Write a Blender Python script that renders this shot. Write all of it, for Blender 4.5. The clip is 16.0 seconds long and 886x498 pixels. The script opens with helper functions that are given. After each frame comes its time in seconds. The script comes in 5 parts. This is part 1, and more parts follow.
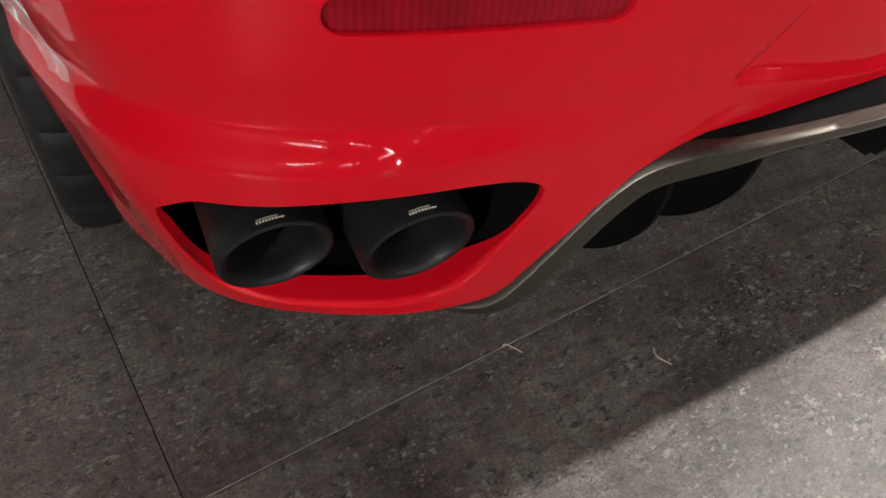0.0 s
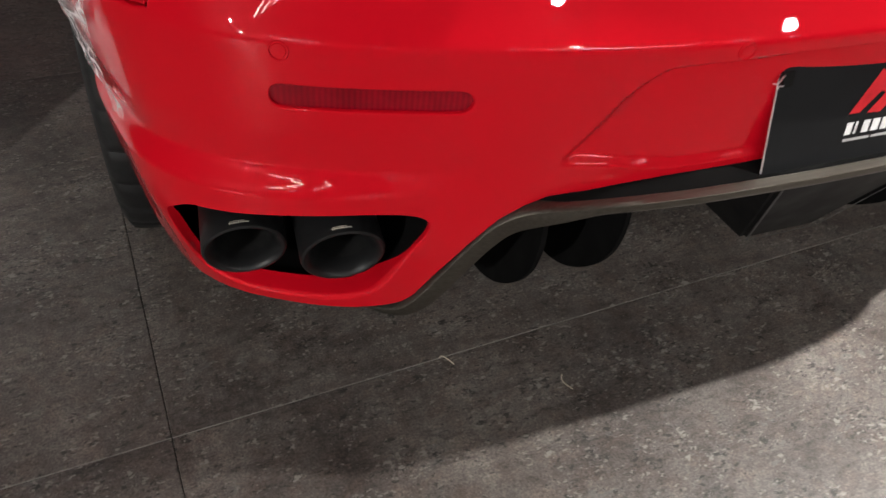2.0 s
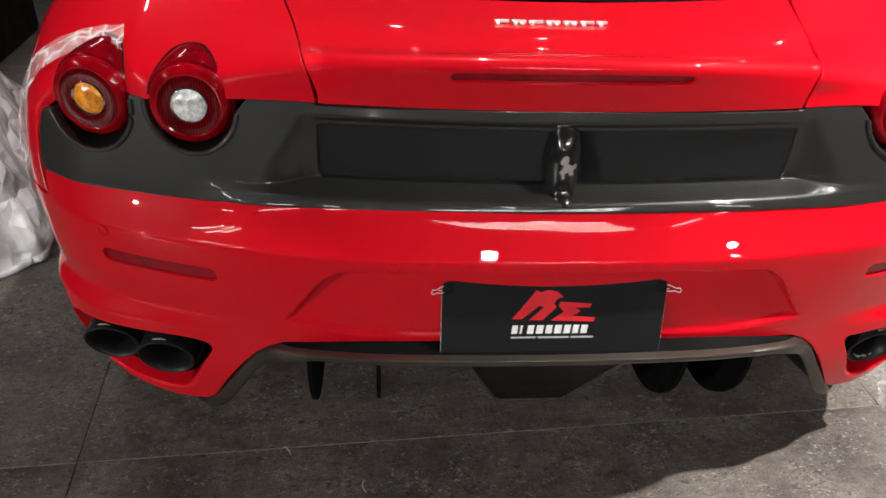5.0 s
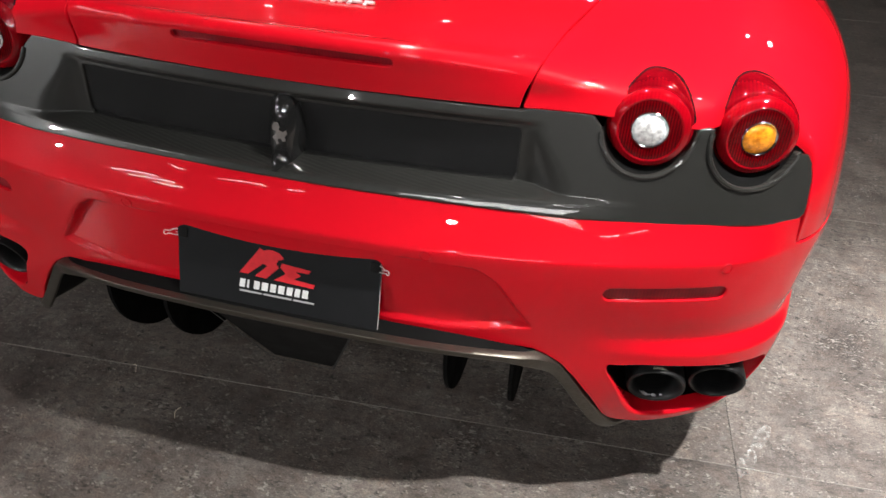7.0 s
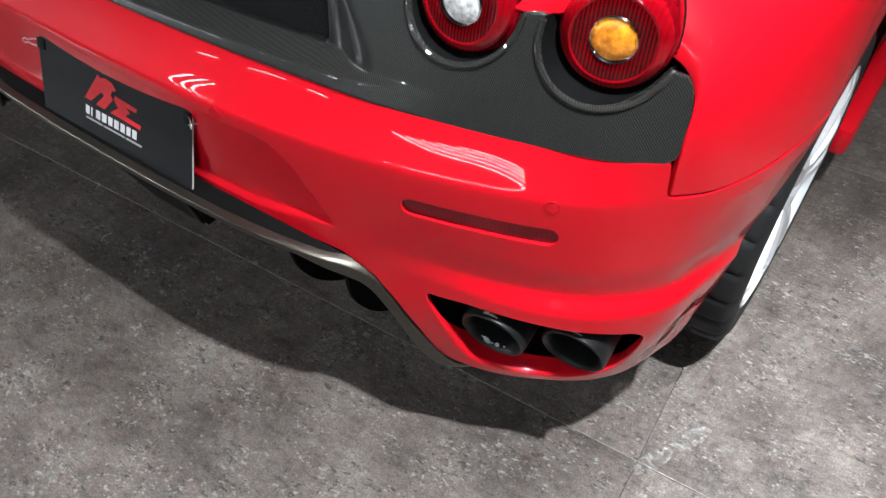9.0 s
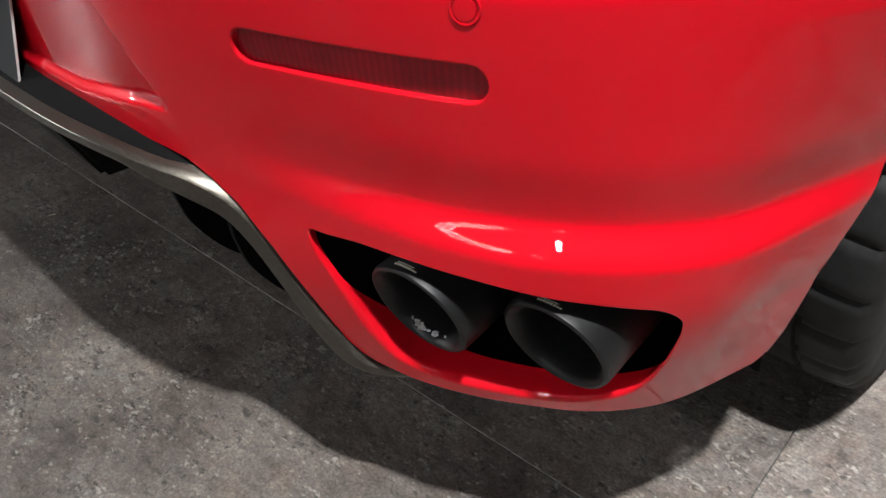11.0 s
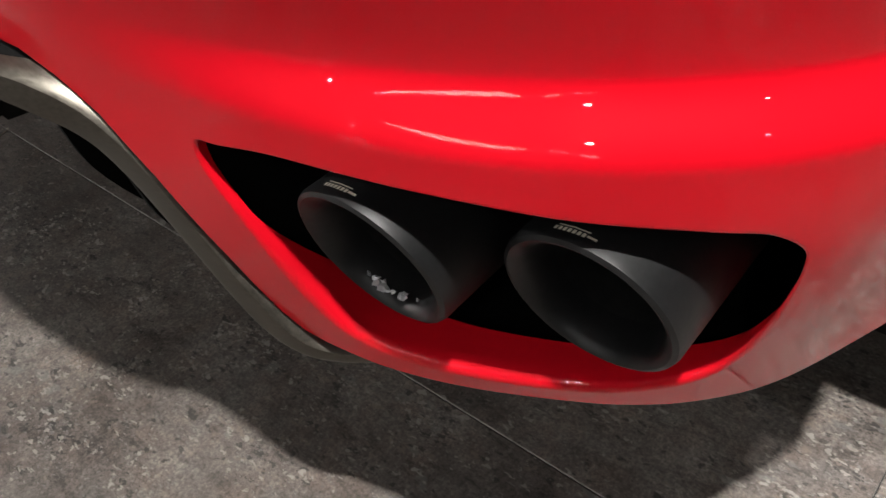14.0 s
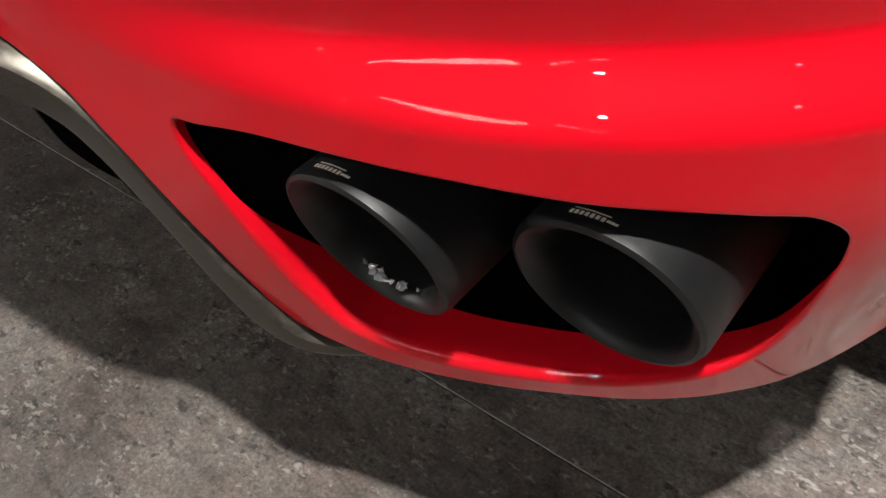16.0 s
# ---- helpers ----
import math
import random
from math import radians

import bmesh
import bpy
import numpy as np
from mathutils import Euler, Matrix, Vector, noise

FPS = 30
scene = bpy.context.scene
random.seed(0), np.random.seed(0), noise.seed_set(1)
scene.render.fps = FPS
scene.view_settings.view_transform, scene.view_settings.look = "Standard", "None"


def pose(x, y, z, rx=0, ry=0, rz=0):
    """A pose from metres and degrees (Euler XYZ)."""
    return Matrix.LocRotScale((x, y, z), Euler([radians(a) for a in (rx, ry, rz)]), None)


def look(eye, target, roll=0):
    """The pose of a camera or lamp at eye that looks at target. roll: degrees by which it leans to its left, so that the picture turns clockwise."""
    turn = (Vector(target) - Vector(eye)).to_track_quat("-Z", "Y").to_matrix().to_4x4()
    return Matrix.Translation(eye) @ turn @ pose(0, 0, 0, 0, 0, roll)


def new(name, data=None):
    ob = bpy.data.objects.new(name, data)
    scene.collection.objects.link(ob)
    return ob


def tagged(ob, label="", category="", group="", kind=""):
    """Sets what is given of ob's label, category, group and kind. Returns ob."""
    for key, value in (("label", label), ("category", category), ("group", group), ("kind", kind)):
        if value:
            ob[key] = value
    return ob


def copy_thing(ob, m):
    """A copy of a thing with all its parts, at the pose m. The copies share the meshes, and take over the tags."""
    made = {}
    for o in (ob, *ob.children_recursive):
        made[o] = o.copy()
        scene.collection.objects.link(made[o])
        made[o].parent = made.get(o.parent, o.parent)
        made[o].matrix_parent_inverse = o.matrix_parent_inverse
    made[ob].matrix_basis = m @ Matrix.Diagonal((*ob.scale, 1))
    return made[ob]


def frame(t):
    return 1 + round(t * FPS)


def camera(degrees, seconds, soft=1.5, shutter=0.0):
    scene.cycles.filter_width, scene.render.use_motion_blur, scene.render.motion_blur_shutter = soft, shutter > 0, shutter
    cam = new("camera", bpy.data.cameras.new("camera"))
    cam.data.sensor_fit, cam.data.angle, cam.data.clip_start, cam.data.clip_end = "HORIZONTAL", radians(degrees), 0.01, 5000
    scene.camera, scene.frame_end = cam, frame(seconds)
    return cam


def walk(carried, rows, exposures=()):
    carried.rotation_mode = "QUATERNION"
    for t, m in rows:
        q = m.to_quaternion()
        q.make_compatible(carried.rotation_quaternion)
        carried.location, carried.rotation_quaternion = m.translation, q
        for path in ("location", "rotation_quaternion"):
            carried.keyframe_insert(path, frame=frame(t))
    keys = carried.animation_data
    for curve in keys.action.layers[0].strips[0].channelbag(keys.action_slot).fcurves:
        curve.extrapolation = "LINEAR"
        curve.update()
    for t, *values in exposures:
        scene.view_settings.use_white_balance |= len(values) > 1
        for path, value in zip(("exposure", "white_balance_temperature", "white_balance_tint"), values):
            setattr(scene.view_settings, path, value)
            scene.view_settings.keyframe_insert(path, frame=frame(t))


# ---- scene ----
cam = camera(59.7, 16.0, shutter=0.25)
PATH = [
    (0, (-0.933, -0.336, 0.834), (-0.192, 0.867, -0.581), 3.5),
    (0.5, (-0.931, -0.345, 0.836), (-0.197, 0.864, -0.577), 3.4),
    (1, (-0.932, -0.373, 0.85), (-0.214, 0.843, -0.567), 3.5),
    (1.5, (-0.92, -0.475, 0.915), (-0.248, 0.839, -0.435), 3.8),
    (2, (-0.872, -0.624, 0.998), (-0.268, 0.763, -0.309), 4.7),
    (2.5, (-0.85, -0.782, 1.141), (-0.317, 0.672, -0.126), 7.1),
    (3, (-0.813, -0.911, 1.242), (-0.321, 0.618, 0.05), 8.1),
    (3.2, (-0.76, -0.963, 1.271), (-0.301, 0.607, 0.12), 8.2),
    (5.3, (-0.157, -1.071, 1.362), (-0.096, 0.588, 0.246), 2.2),
    (5.5, (-0.054, -1.095, 1.368), (-0.074, 0.565, 0.253), 2.4),
    (6, (0.122, -1.073, 1.357), (0.007, 0.589, 0.251), 3.4),
    (6.5, (0.284, -1.02, 1.365), (0.076, 0.628, 0.252), 2.4),
    (7, (0.524, -1.032, 1.366), (0.17, 0.575, 0.23), 3.0),
    (7.5, (0.699, -0.975, 1.357), (0.226, 0.585, 0.198), 3.3),
    (8, (0.843, -0.867, 1.339), (0.28, 0.607, 0.11), 3.5),
    (8.5, (1.014, -0.77, 1.309), (0.271, 0.604, 0.059), 4.2),
    (9, (1.054, -0.614, 1.255), (0.257, 0.611, -0.109), 3.3),
    (9.5, (1.047, -0.506, 1.162), (0.178, 0.629, -0.237), 2.0),
    (9.7, (1.052, -0.467, 1.117), (0.199, 0.664, -0.295), 2.2),
    (11.8, (1.103, -0.194, 0.684), (-0.2, 0.906, -0.362), -3.2),
    (12, (1.083, -0.184, 0.674), (-0.189, 0.914, -0.409), -3.1),
    (12.5, (1.046, -0.157, 0.653), (-0.171, 0.94, -0.494), -3.6),
    (13, (1.018, -0.135, 0.637), (-0.183, 0.957, -0.532), -4.4),
    (13.5, (0.999, -0.116, 0.623), (-0.178, 0.957, -0.588), -5.1),
    (14, (0.988, -0.114, 0.621), (-0.207, 0.935, -0.592), -6.1),
    (14.5, (0.981, -0.11, 0.617), (-0.219, 0.919, -0.608), -6.6),
    (15, (0.974, -0.101, 0.608), (-0.209, 0.93, -0.633), -6.8),
    (15.5, (0.967, -0.093, 0.604), (-0.197, 0.939, -0.653), -6.7),
    (16, (0.962, -0.096, 0.603), (-0.201, 0.935, -0.657), -6.6),
]
EXPOSURES = [(0, 0.34, 6550, 10), (1.5, 0.40, 6550, 10), (2.5, 0.1, 6550, 10), (3.2, 0.06, 6550, 10), (6, 0.0, 6550, 10), (7, -0.03, 6400, 9), (8.5, -0.09, 5950, 6), (9.7, -0.14, 5750, 6), (12, -0.2, 6400, 8), (16, -0.2, 6450, 8)]
walk(cam, [(t, look(eye, target, roll)) for t, eye, target, roll in PATH], EXPOSURES)

# ---------------------------------------------------------------- light
world = bpy.data.worlds.new("world")
world.use_nodes = True
scene.world = world
world.node_tree.nodes["Background"].inputs["Color"].default_value = (0.9, 0.95, 1.0, 1)
world.node_tree.nodes["Background"].inputs["Strength"].default_value = 0.008
SPOTS = [(1.52, -0.27, 1000, 92, 1.0), (3.0, 0.1, 150, 75, 0.8), (1.60, 0.58, 600, 32, 0.45), (2.3, 3.0, 80, 120, 0.6), (-0.05, 0.75, 250, 120, 0.6), (4.4, -0.6, 40, 90, 0.6),
         (-3.0, 6.2, 20, 90, 0.6), (-1.2, 6.2, 20, 90, 0.6), (-0.1, 6.2, 20, 90, 0.6), (1.25, 6.2, 20, 90, 0.6)]
AIMED = [(2.45, -2.5, 30), (-7.0, -4.6, 1450), (-2.6, -10.4, 350), (0.3, -3.25, 35)]
CEILING = 3.0

# ---------------------------------------------------------------- numbers
def spline(xn, yn):
    """Natural cubic spline through the knots, as a function of an array."""
    xn, yn = np.asarray(xn, float), np.asarray(yn, float)
    n, h = len(xn), np.diff(xn)
    a, b = np.zeros((n, n)), np.zeros(n)
    a[0, 0] = a[-1, -1] = 1
    for i in range(1, n - 1):
        a[i, i - 1], a[i, i], a[i, i + 1] = h[i - 1], 2 * (h[i - 1] + h[i]), h[i]
        b[i] = 3 * ((yn[i + 1] - yn[i]) / h[i] - (yn[i] - yn[i - 1]) / h[i - 1])
    c = np.linalg.solve(a, b)
    s = (yn[1:] - yn[:-1]) / h - h * (2 * c[:-1] + c[1:]) / 3
    q = (c[1:] - c[:-1]) / (3 * h)

    def value(x):
        x = np.asarray(x, float)
        i = np.clip(np.searchsorted(xn, x) - 1, 0, n - 2)
        d = np.clip(x, xn[0] - 0.02, xn[-1] + 0.02) - xn[i]
        return yn[i] + s[i] * d + c[i] * d * d + q[i] * d ** 3
    return value


def even(xn, yn, sign=1):
    """A spline that is mirrored about zero (sign -1: turned)."""
    xn, yn = list(xn), list(yn)
    return spline([-v for v in xn[:0:-1]] + xn, [sign * v for v in yn[:0:-1]] + yn)


def step(a, b, x):
    t = np.clip((np.asarray(x, float) - a) / (b - a), 0, 1)
    return t * t * (3 - 2 * t)


def resample(points, gap, closed=False):
    """The polyline with a point about every gap."""
    p = np.asarray(points, float)
    if closed:
        p = np.vstack([p, p[:1]])
    out = []
    for a, b in zip(p[:-1], p[1:]):
        n = max(1, int(np.ceil(np.linalg.norm(b - a) / gap)))
        out += [a + (b - a) * k / n for k in range(n)]
    if not closed:
        out.append(p[-1])
    return np.array(out)


def smooth_loop(points, gap, closed=True):
    """A rounded curve through the points (Catmull-Rom), resampled."""
    p = np.asarray(points, float)
    n, out = len(p), []
    for i in range(n if closed else n - 1):
        q = [p[(i + k - 1) % n] if closed else p[min(max(i + k - 1, 0), n - 1)] for k in range(4)]
        for t in np.linspace(0, 1, 9)[:-1]:
            out.append(0.5 * (2 * q[1] + (q[2] - q[0]) * t + (2 * q[0] - 5 * q[1] + 4 * q[2] - q[3]) * t * t + (3 * q[1] - q[0] - 3 * q[2] + q[3]) * t ** 3))
    if not closed:
        out.append(p[-1])
    return resample(out, gap, closed)


def inside(pts, poly):
    """Which points lie in the polygon (even-odd)."""
    x, y = pts[:, 0], pts[:, 1]
    hit = np.zeros(len(pts), bool)
    for (x0, y0), (x1, y1) in zip(poly, np.roll(poly, -1, axis=0)):
        if y0 != y1:
            hit ^= ((y0 > y) != (y1 > y)) & (x < (x1 - x0) * (y - y0) / (y1 - y0) + x0)
    return hit


# ---------------------------------------------------------------- materials
def mat(name):
    m = bpy.data.materials.new(name)
    m.use_nodes = True
    return m, m.node_tree, m.node_tree.nodes["Principled BSDF"]


def node(tree, kind, **values):
    n = tree.nodes.new(kind)
    for key, value in values.items():
        if key in n.inputs:
            n.inputs[key].default_value = value
    return n


def coords(tree, scale=(1, 1, 1), rot=(0, 0, 0)):
    c = tree.nodes.new("ShaderNodeTexCoord")
    m = tree.nodes.new("ShaderNodeMapping")
    m.inputs["Scale"].default_value = scale
    m.inputs["Rotation"].default_value = rot
    tree.links.new(c.outputs["Object"], m.inputs["Vector"])
    return m.outputs["Vector"]


def noise_tex(tree, vec, scale, detail=4, rough=0.5):
    n = node(tree, "ShaderNodeTexNoise", Scale=scale, Detail=detail, Roughness=rough)
    tree.links.new(vec, n.inputs["Vector"])
    return n.outputs["Fac"]


def ramp(tree, fac, stops):
    r = tree.nodes.new("ShaderNodeValToRGB")
    e = r.color_ramp.elements
    while len(e) < len(stops):
        e.new(0.5)
    for k, (p, c) in zip(e, stops):
        k.position, k.color = p, (*c, 1) if len(c) == 3 else c
    tree.links.new(fac, r.inputs["Fac"])
    return r.outputs["Color"]


def grey(v):
    return (v, v, v)


def bump(tree, shader, height, strength, distance):
    b = node(tree, "ShaderNodeBump", Strength=strength, Distance=distance)
    tree.links.new(height, b.inputs["Height"])
    tree.links.new(b.outputs["Normal"], shader.inputs["Normal"])
    return b


def plain(name, color, rough=0.5, metal=0.0, grain=60, vary=0.12, relief=0.0, coat=0.0):
    """A surface with slight unevenness of tone and gloss."""
    m, t, s = mat(name)
    v = coords(t)
    n = noise_tex(t, v, grain, 5, 0.6)
    lo, hi = [c * (1 - vary) for c in color], [min(1, c * (1 + vary)) for c in color]
    t.links.new(ramp(t, n, [(0.3, lo), (0.7, hi)]), s.inputs["Base Color"])
    n2 = noise_tex(t, v, grain * 0.17, 3)
    t.links.new(ramp(t, n2, [(0.3, grey(max(0.02, rough * 0.85))), (0.7, grey(min(1, rough * 1.15)))]), s.inputs["Roughness"])
    s.inputs["Metallic"].default_value = metal
    s.inputs["Coat Weight"].default_value = coat
    if relief:
        bump(t, s, n, relief, 0.001)
    return m


def red_paint():
    m, t, s = mat("red_paint")
    v = coords(t)
    n = noise_tex(t, v, 3.0, 3)
    t.links.new(ramp(t, n, [(0.3, (0.46, 0.0026, 0.0095)), (0.7, (0.51, 0.0034, 0.0115))]), s.inputs["Base Color"])
    t.links.new(ramp(t, noise_tex(t, v, 9.0, 4), [(0.35, grey(0.38)), (0.7, grey(0.46))]), s.inputs["Roughness"])
    s.inputs["Specular IOR Level"].default_value = 0.03
    s.inputs["Coat Weight"].default_value = 1.0
    s.inputs["Coat Roughness"].default_value = 0.006
    s.inputs["Coat IOR"].default_value = 1.36
    b = node(t, "ShaderNodeBump", Strength=0.02, Distance=0.0004)
    t.links.new(noise_tex(t, v, 60.0, 2), b.inputs["Height"])
    t.links.new(b.outputs["Normal"], s.inputs["Coat Normal"])
    return m


def carbon():
    m, t, s = mat("carbon_fibre")
    v = coords(t, (1, 0.8, 1), (0, radians(38), 0))
    w = node(t, "ShaderNodeTexWave", Scale=130.0, Distortion=0.4, Detail=1.0)
    t.links.new(v, w.inputs["Vector"])
    v2 = coords(t, (1, 0.8, 1), (0, radians(-52), 0))
    w2 = node(t, "ShaderNodeTexWave", Scale=150.0, Distortion=0.4, Detail=1.0)
    t.links.new(v2, w2.inputs["Vector"])
    mix = t.nodes.new("ShaderNodeMath")
    mix.operation = "MULTIPLY"
    t.links.new(w.outputs["Fac"], mix.inputs[0])
    t.links.new(w2.outputs["Fac"], mix.inputs[1])
    t.links.new(ramp(t, mix.outputs[0], [(0.0, (0.005, 0.005, 0.0046)), (1.0, (0.054, 0.054, 0.050))]), s.inputs["Base Color"])
    t.links.new(ramp(t, noise_tex(t, coords(t), 6.0, 4), [(0.3, grey(0.30)), (0.7, grey(0.42))]), s.inputs["Roughness"])
    s.inputs["Coat Weight"].default_value = 1.0
    s.inputs["Coat Roughness"].default_value = 0.02
    s.inputs["Specular IOR Level"].default_value = 0.2
    b = node(t, "ShaderNodeBump", Strength=0.10, Distance=0.004)
    t.links.new(noise_tex(t, coords(t), 16.0, 2), b.inputs["Height"])
    t.links.new(b.outputs["Normal"], s.inputs["Coat Normal"])
    bump(t, s, mix.outputs[0], 0.08, 0.0006)
    return m


def floor_mat():
    m, t, s = mat("stone_vinyl")
    v = coords(t)

    def mul(a, b, fac=1.0, how="MULTIPLY"):
        x = t.nodes.new("ShaderNodeMixRGB")
        x.blend_type = how
        x.inputs["Fac"].default_value = fac
        t.links.new(a, x.inputs["Color1"])
        t.links.new(b, x.inputs["Color2"])
        return x.outputs["Color"]
    big = noise_tex(t, v, 3.2, 6, 0.65)
    mid = noise_tex(t, v, 7.0, 9, 0.72)
    streak = noise_tex(t, coords(t, (9, 30, 9), (0, 0, 0.35)), 1.6, 9, 0.8)
    fine = noise_tex(t, v, 55.0, 7, 0.85)
    grit = noise_tex(t, v, 240.0, 3, 0.7)
    color = ramp(t, mid, [(0.34, (0.062, 0.0505, 0.0455)), (0.5, (0.109, 0.0925, 0.0835)), (0.66, (0.158, 0.138, 0.125))])
    color = mul(color, ramp(t, big, [(0.34, (0.64, 0.635, 0.64)), (0.66, (1.06, 1.05, 1.03))]))
    color = mul(color, ramp(t, streak, [(0.36, grey(0.38)), (0.47, grey(1.0)), (0.70, grey(1.18))]), 0.9)
    color = mul(color, ramp(t, fine, [(0.33, grey(0.40)), (0.5, grey(1.0)), (0.67, grey(1.55))]), 0.75)
    color = mul(color, ramp(t, grit, [(0.32, grey(0.50)), (0.5, grey(1.0)), (0.68, grey(1.55))]), 0.85)
    color = mul(color, ramp(t, noise_tex(t, v, 26.0, 3, 0.6), [(0.32, (1.07, 0.98, 0.93)), (0.5, (1.0, 1.0, 1.0)), (0.68, (0.96, 1.01, 1.03))]), 0.8)
    # chips of stone, in several sizes, thicker in some places than in others
    crowd = noise_tex(t, v, 9.0, 5, 0.7)
    v = coords(t, (0.62, 1.05, 1), (0, 0, 0.1))
    for scale, lo, tone, fac in ((50.0, 1.0, (0.13, 0.125, 0.12), 0.5), (75.0, 0.96, (0.016, 0.015, 0.014), 0.8), (130.0, 0.90, (0.018, 0.017, 0.016), 0.75), (110.0, 0.94, (0.15, 0.118, 0.096), 0.5), (85.0, 1.02, (0.25, 0.235, 0.215), 0.75), (150.0, 0.90, (0.23, 0.21, 0.19), 0.7), (230.0, 0.86, (0.18, 0.17, 0.16), 0.45)):
        warp = node(t, "ShaderNodeTexNoise", Scale=scale * 0.7, Detail=3.0, Roughness=0.6)
        t.links.new(v, warp.inputs["Vector"])
        moved = mul(v, warp.outputs["Color"], 2.6 / scale, "ADD")
        vo = node(t, "ShaderNodeTexVoronoi", Scale=scale, Randomness=1.0)
        t.links.new(moved, vo.inputs["Vector"])
        sep = t.nodes.new("ShaderNodeSeparateColor")
        t.links.new(vo.outputs["Color"], sep.inputs["Color"])
        x = t.nodes.new("ShaderNodeMath")
        x.operation = "MULTIPLY_ADD"
        x.inputs[1].default_value = 2.4
        t.links.new(crowd, x.inputs[0])
        t.links.new(sep.outputs["Red"], x.inputs[2])
        half = t.nodes.new("ShaderNodeMath")
        half.operation = "MULTIPLY"
        half.inputs[1].default_value = 0.25
        t.links.new(x.outputs[0], half.inputs[0])
        pick = ramp(t, half.outputs[0], [(0.25 * lo + 0.272, grey(0)), (0.25 * lo + 0.282, grey(fac))])
        core = ramp(t, vo.outputs["Distance"], [(0.26, grey(1)), (0.40, grey(0))])
        both = t.nodes.new("ShaderNodeMath")
        both.operation = "MULTIPLY"
        t.links.new(pick, both.inputs[0])
        t.links.new(core, both.inputs[1])
        mx = t.nodes.new("ShaderNodeMixRGB")
        mx.inputs["Color2"].default_value = (*tone, 1)
        t.links.new(both.outputs[0], mx.inputs["Fac"])
        t.links.new(color, mx.inputs["Color1"])
        color = mx.outputs["Color"]
    t.links.new(color, s.inputs["Base Color"])
    t.links.new(ramp(t, mid, [(0.3, grey(0.36)), (0.7, grey(0.56))]), s.inputs["Roughness"])
    s.inputs["Specular IOR Level"].default_value = 0.45
    bump(t, s, fine, 0.35, 0.0012)
    return m


def brushed(name, color, rough):
    m, t, s = mat(name)
    v = coords(t, (0.4, 60, 60))
    n = noise_tex(t, v, 6.0, 4)
    t.links.new(ramp(t, n, [(0.3, [c * 0.8 for c in color]), (0.7, [c * 1.15 for c in color])]), s.inputs["Base Color"])
    t.links.new(ramp(t, n, [(0.3, grey(rough * 0.8)), (0.7, grey(rough * 1.2))]), s.inputs["Roughness"])
    s.inputs["Metallic"].default_value = 0.9
    return m


def lens_red(name, color, rough=0.06, low=0.85, ribs=55.0, coat=1.0):
    m, t, s = mat(name)
    v = coords(t)
    w = node(t, "ShaderNodeTexWave", Scale=ribs, Distortion=0.2)
    t.links.new(v, w.inputs["Vector"])
    patch = noise_tex(t, v, 22.0, 3, 0.55)
    dark = t.nodes.new("ShaderNodeMixRGB")
    dark.blend_type = "MULTIPLY"
    dark.inputs["Fac"].default_value = 0.8
    t.links.new(ramp(t, w.outputs["Fac"], [(0.1, [c * low for c in color]), (0.9, color)]), dark.inputs["Color1"])
    t.links.new(ramp(t, patch, [(0.35, grey(0.55)), (0.65, grey(1.0))]), dark.inputs["Color2"])
    t.links.new(dark.outputs["Color"], s.inputs["Base Color"])
    s.inputs["Roughness"].default_value = rough
    s.inputs["Specular IOR Level"].default_value = 0.2
    s.inputs["Coat Weight"].default_value = coat
    s.inputs["Coat Roughness"].default_value = 0.03
    s.inputs["Coat IOR"].default_value = 1.42
    s.inputs["IOR"].default_value = 1.49
    bump(t, s, w.outputs["Fac"], 0.06, 0.0006)
    return m


def film_mat():
    m, t, s = mat("clear_film")
    v = coords(t)
    n = noise_tex(t, v, 14.0, 2, 0.5)
    folds = node(t, "ShaderNodeTexVoronoi", Scale=19.0)
    folds.feature = "DISTANCE_TO_EDGE"
    warp = node(t, "ShaderNodeTexNoise", Scale=11.0, Detail=2.0)
    t.links.new(v, warp.inputs["Vector"])
    mv = t.nodes.new("ShaderNodeMixRGB")
    mv.inputs["Fac"].default_value = 0.12
    t.links.new(v, mv.inputs["Color1"])
    t.links.new(warp.outputs["Color"], mv.inputs["Color2"])
    t.links.new(mv.outputs["Color"], folds.inputs["Vector"])
    t.links.new(ramp(t, n, [(0.3, (0.72, 0.68, 0.68)), (0.7, (0.95, 0.92, 0.92))]), s.inputs["Base Color"])
    s.inputs["Roughness"].default_value = 0.16
    t.links.new(ramp(t, folds.outputs["Distance"], [(0.0, grey(0.85)), (0.05, grey(0.40)), (0.22, grey(0.14)), (0.5, grey(0.45))]), s.inputs["Alpha"])
    bump(t, s, folds.outputs["Distance"], 0.9, 0.02)
    return m


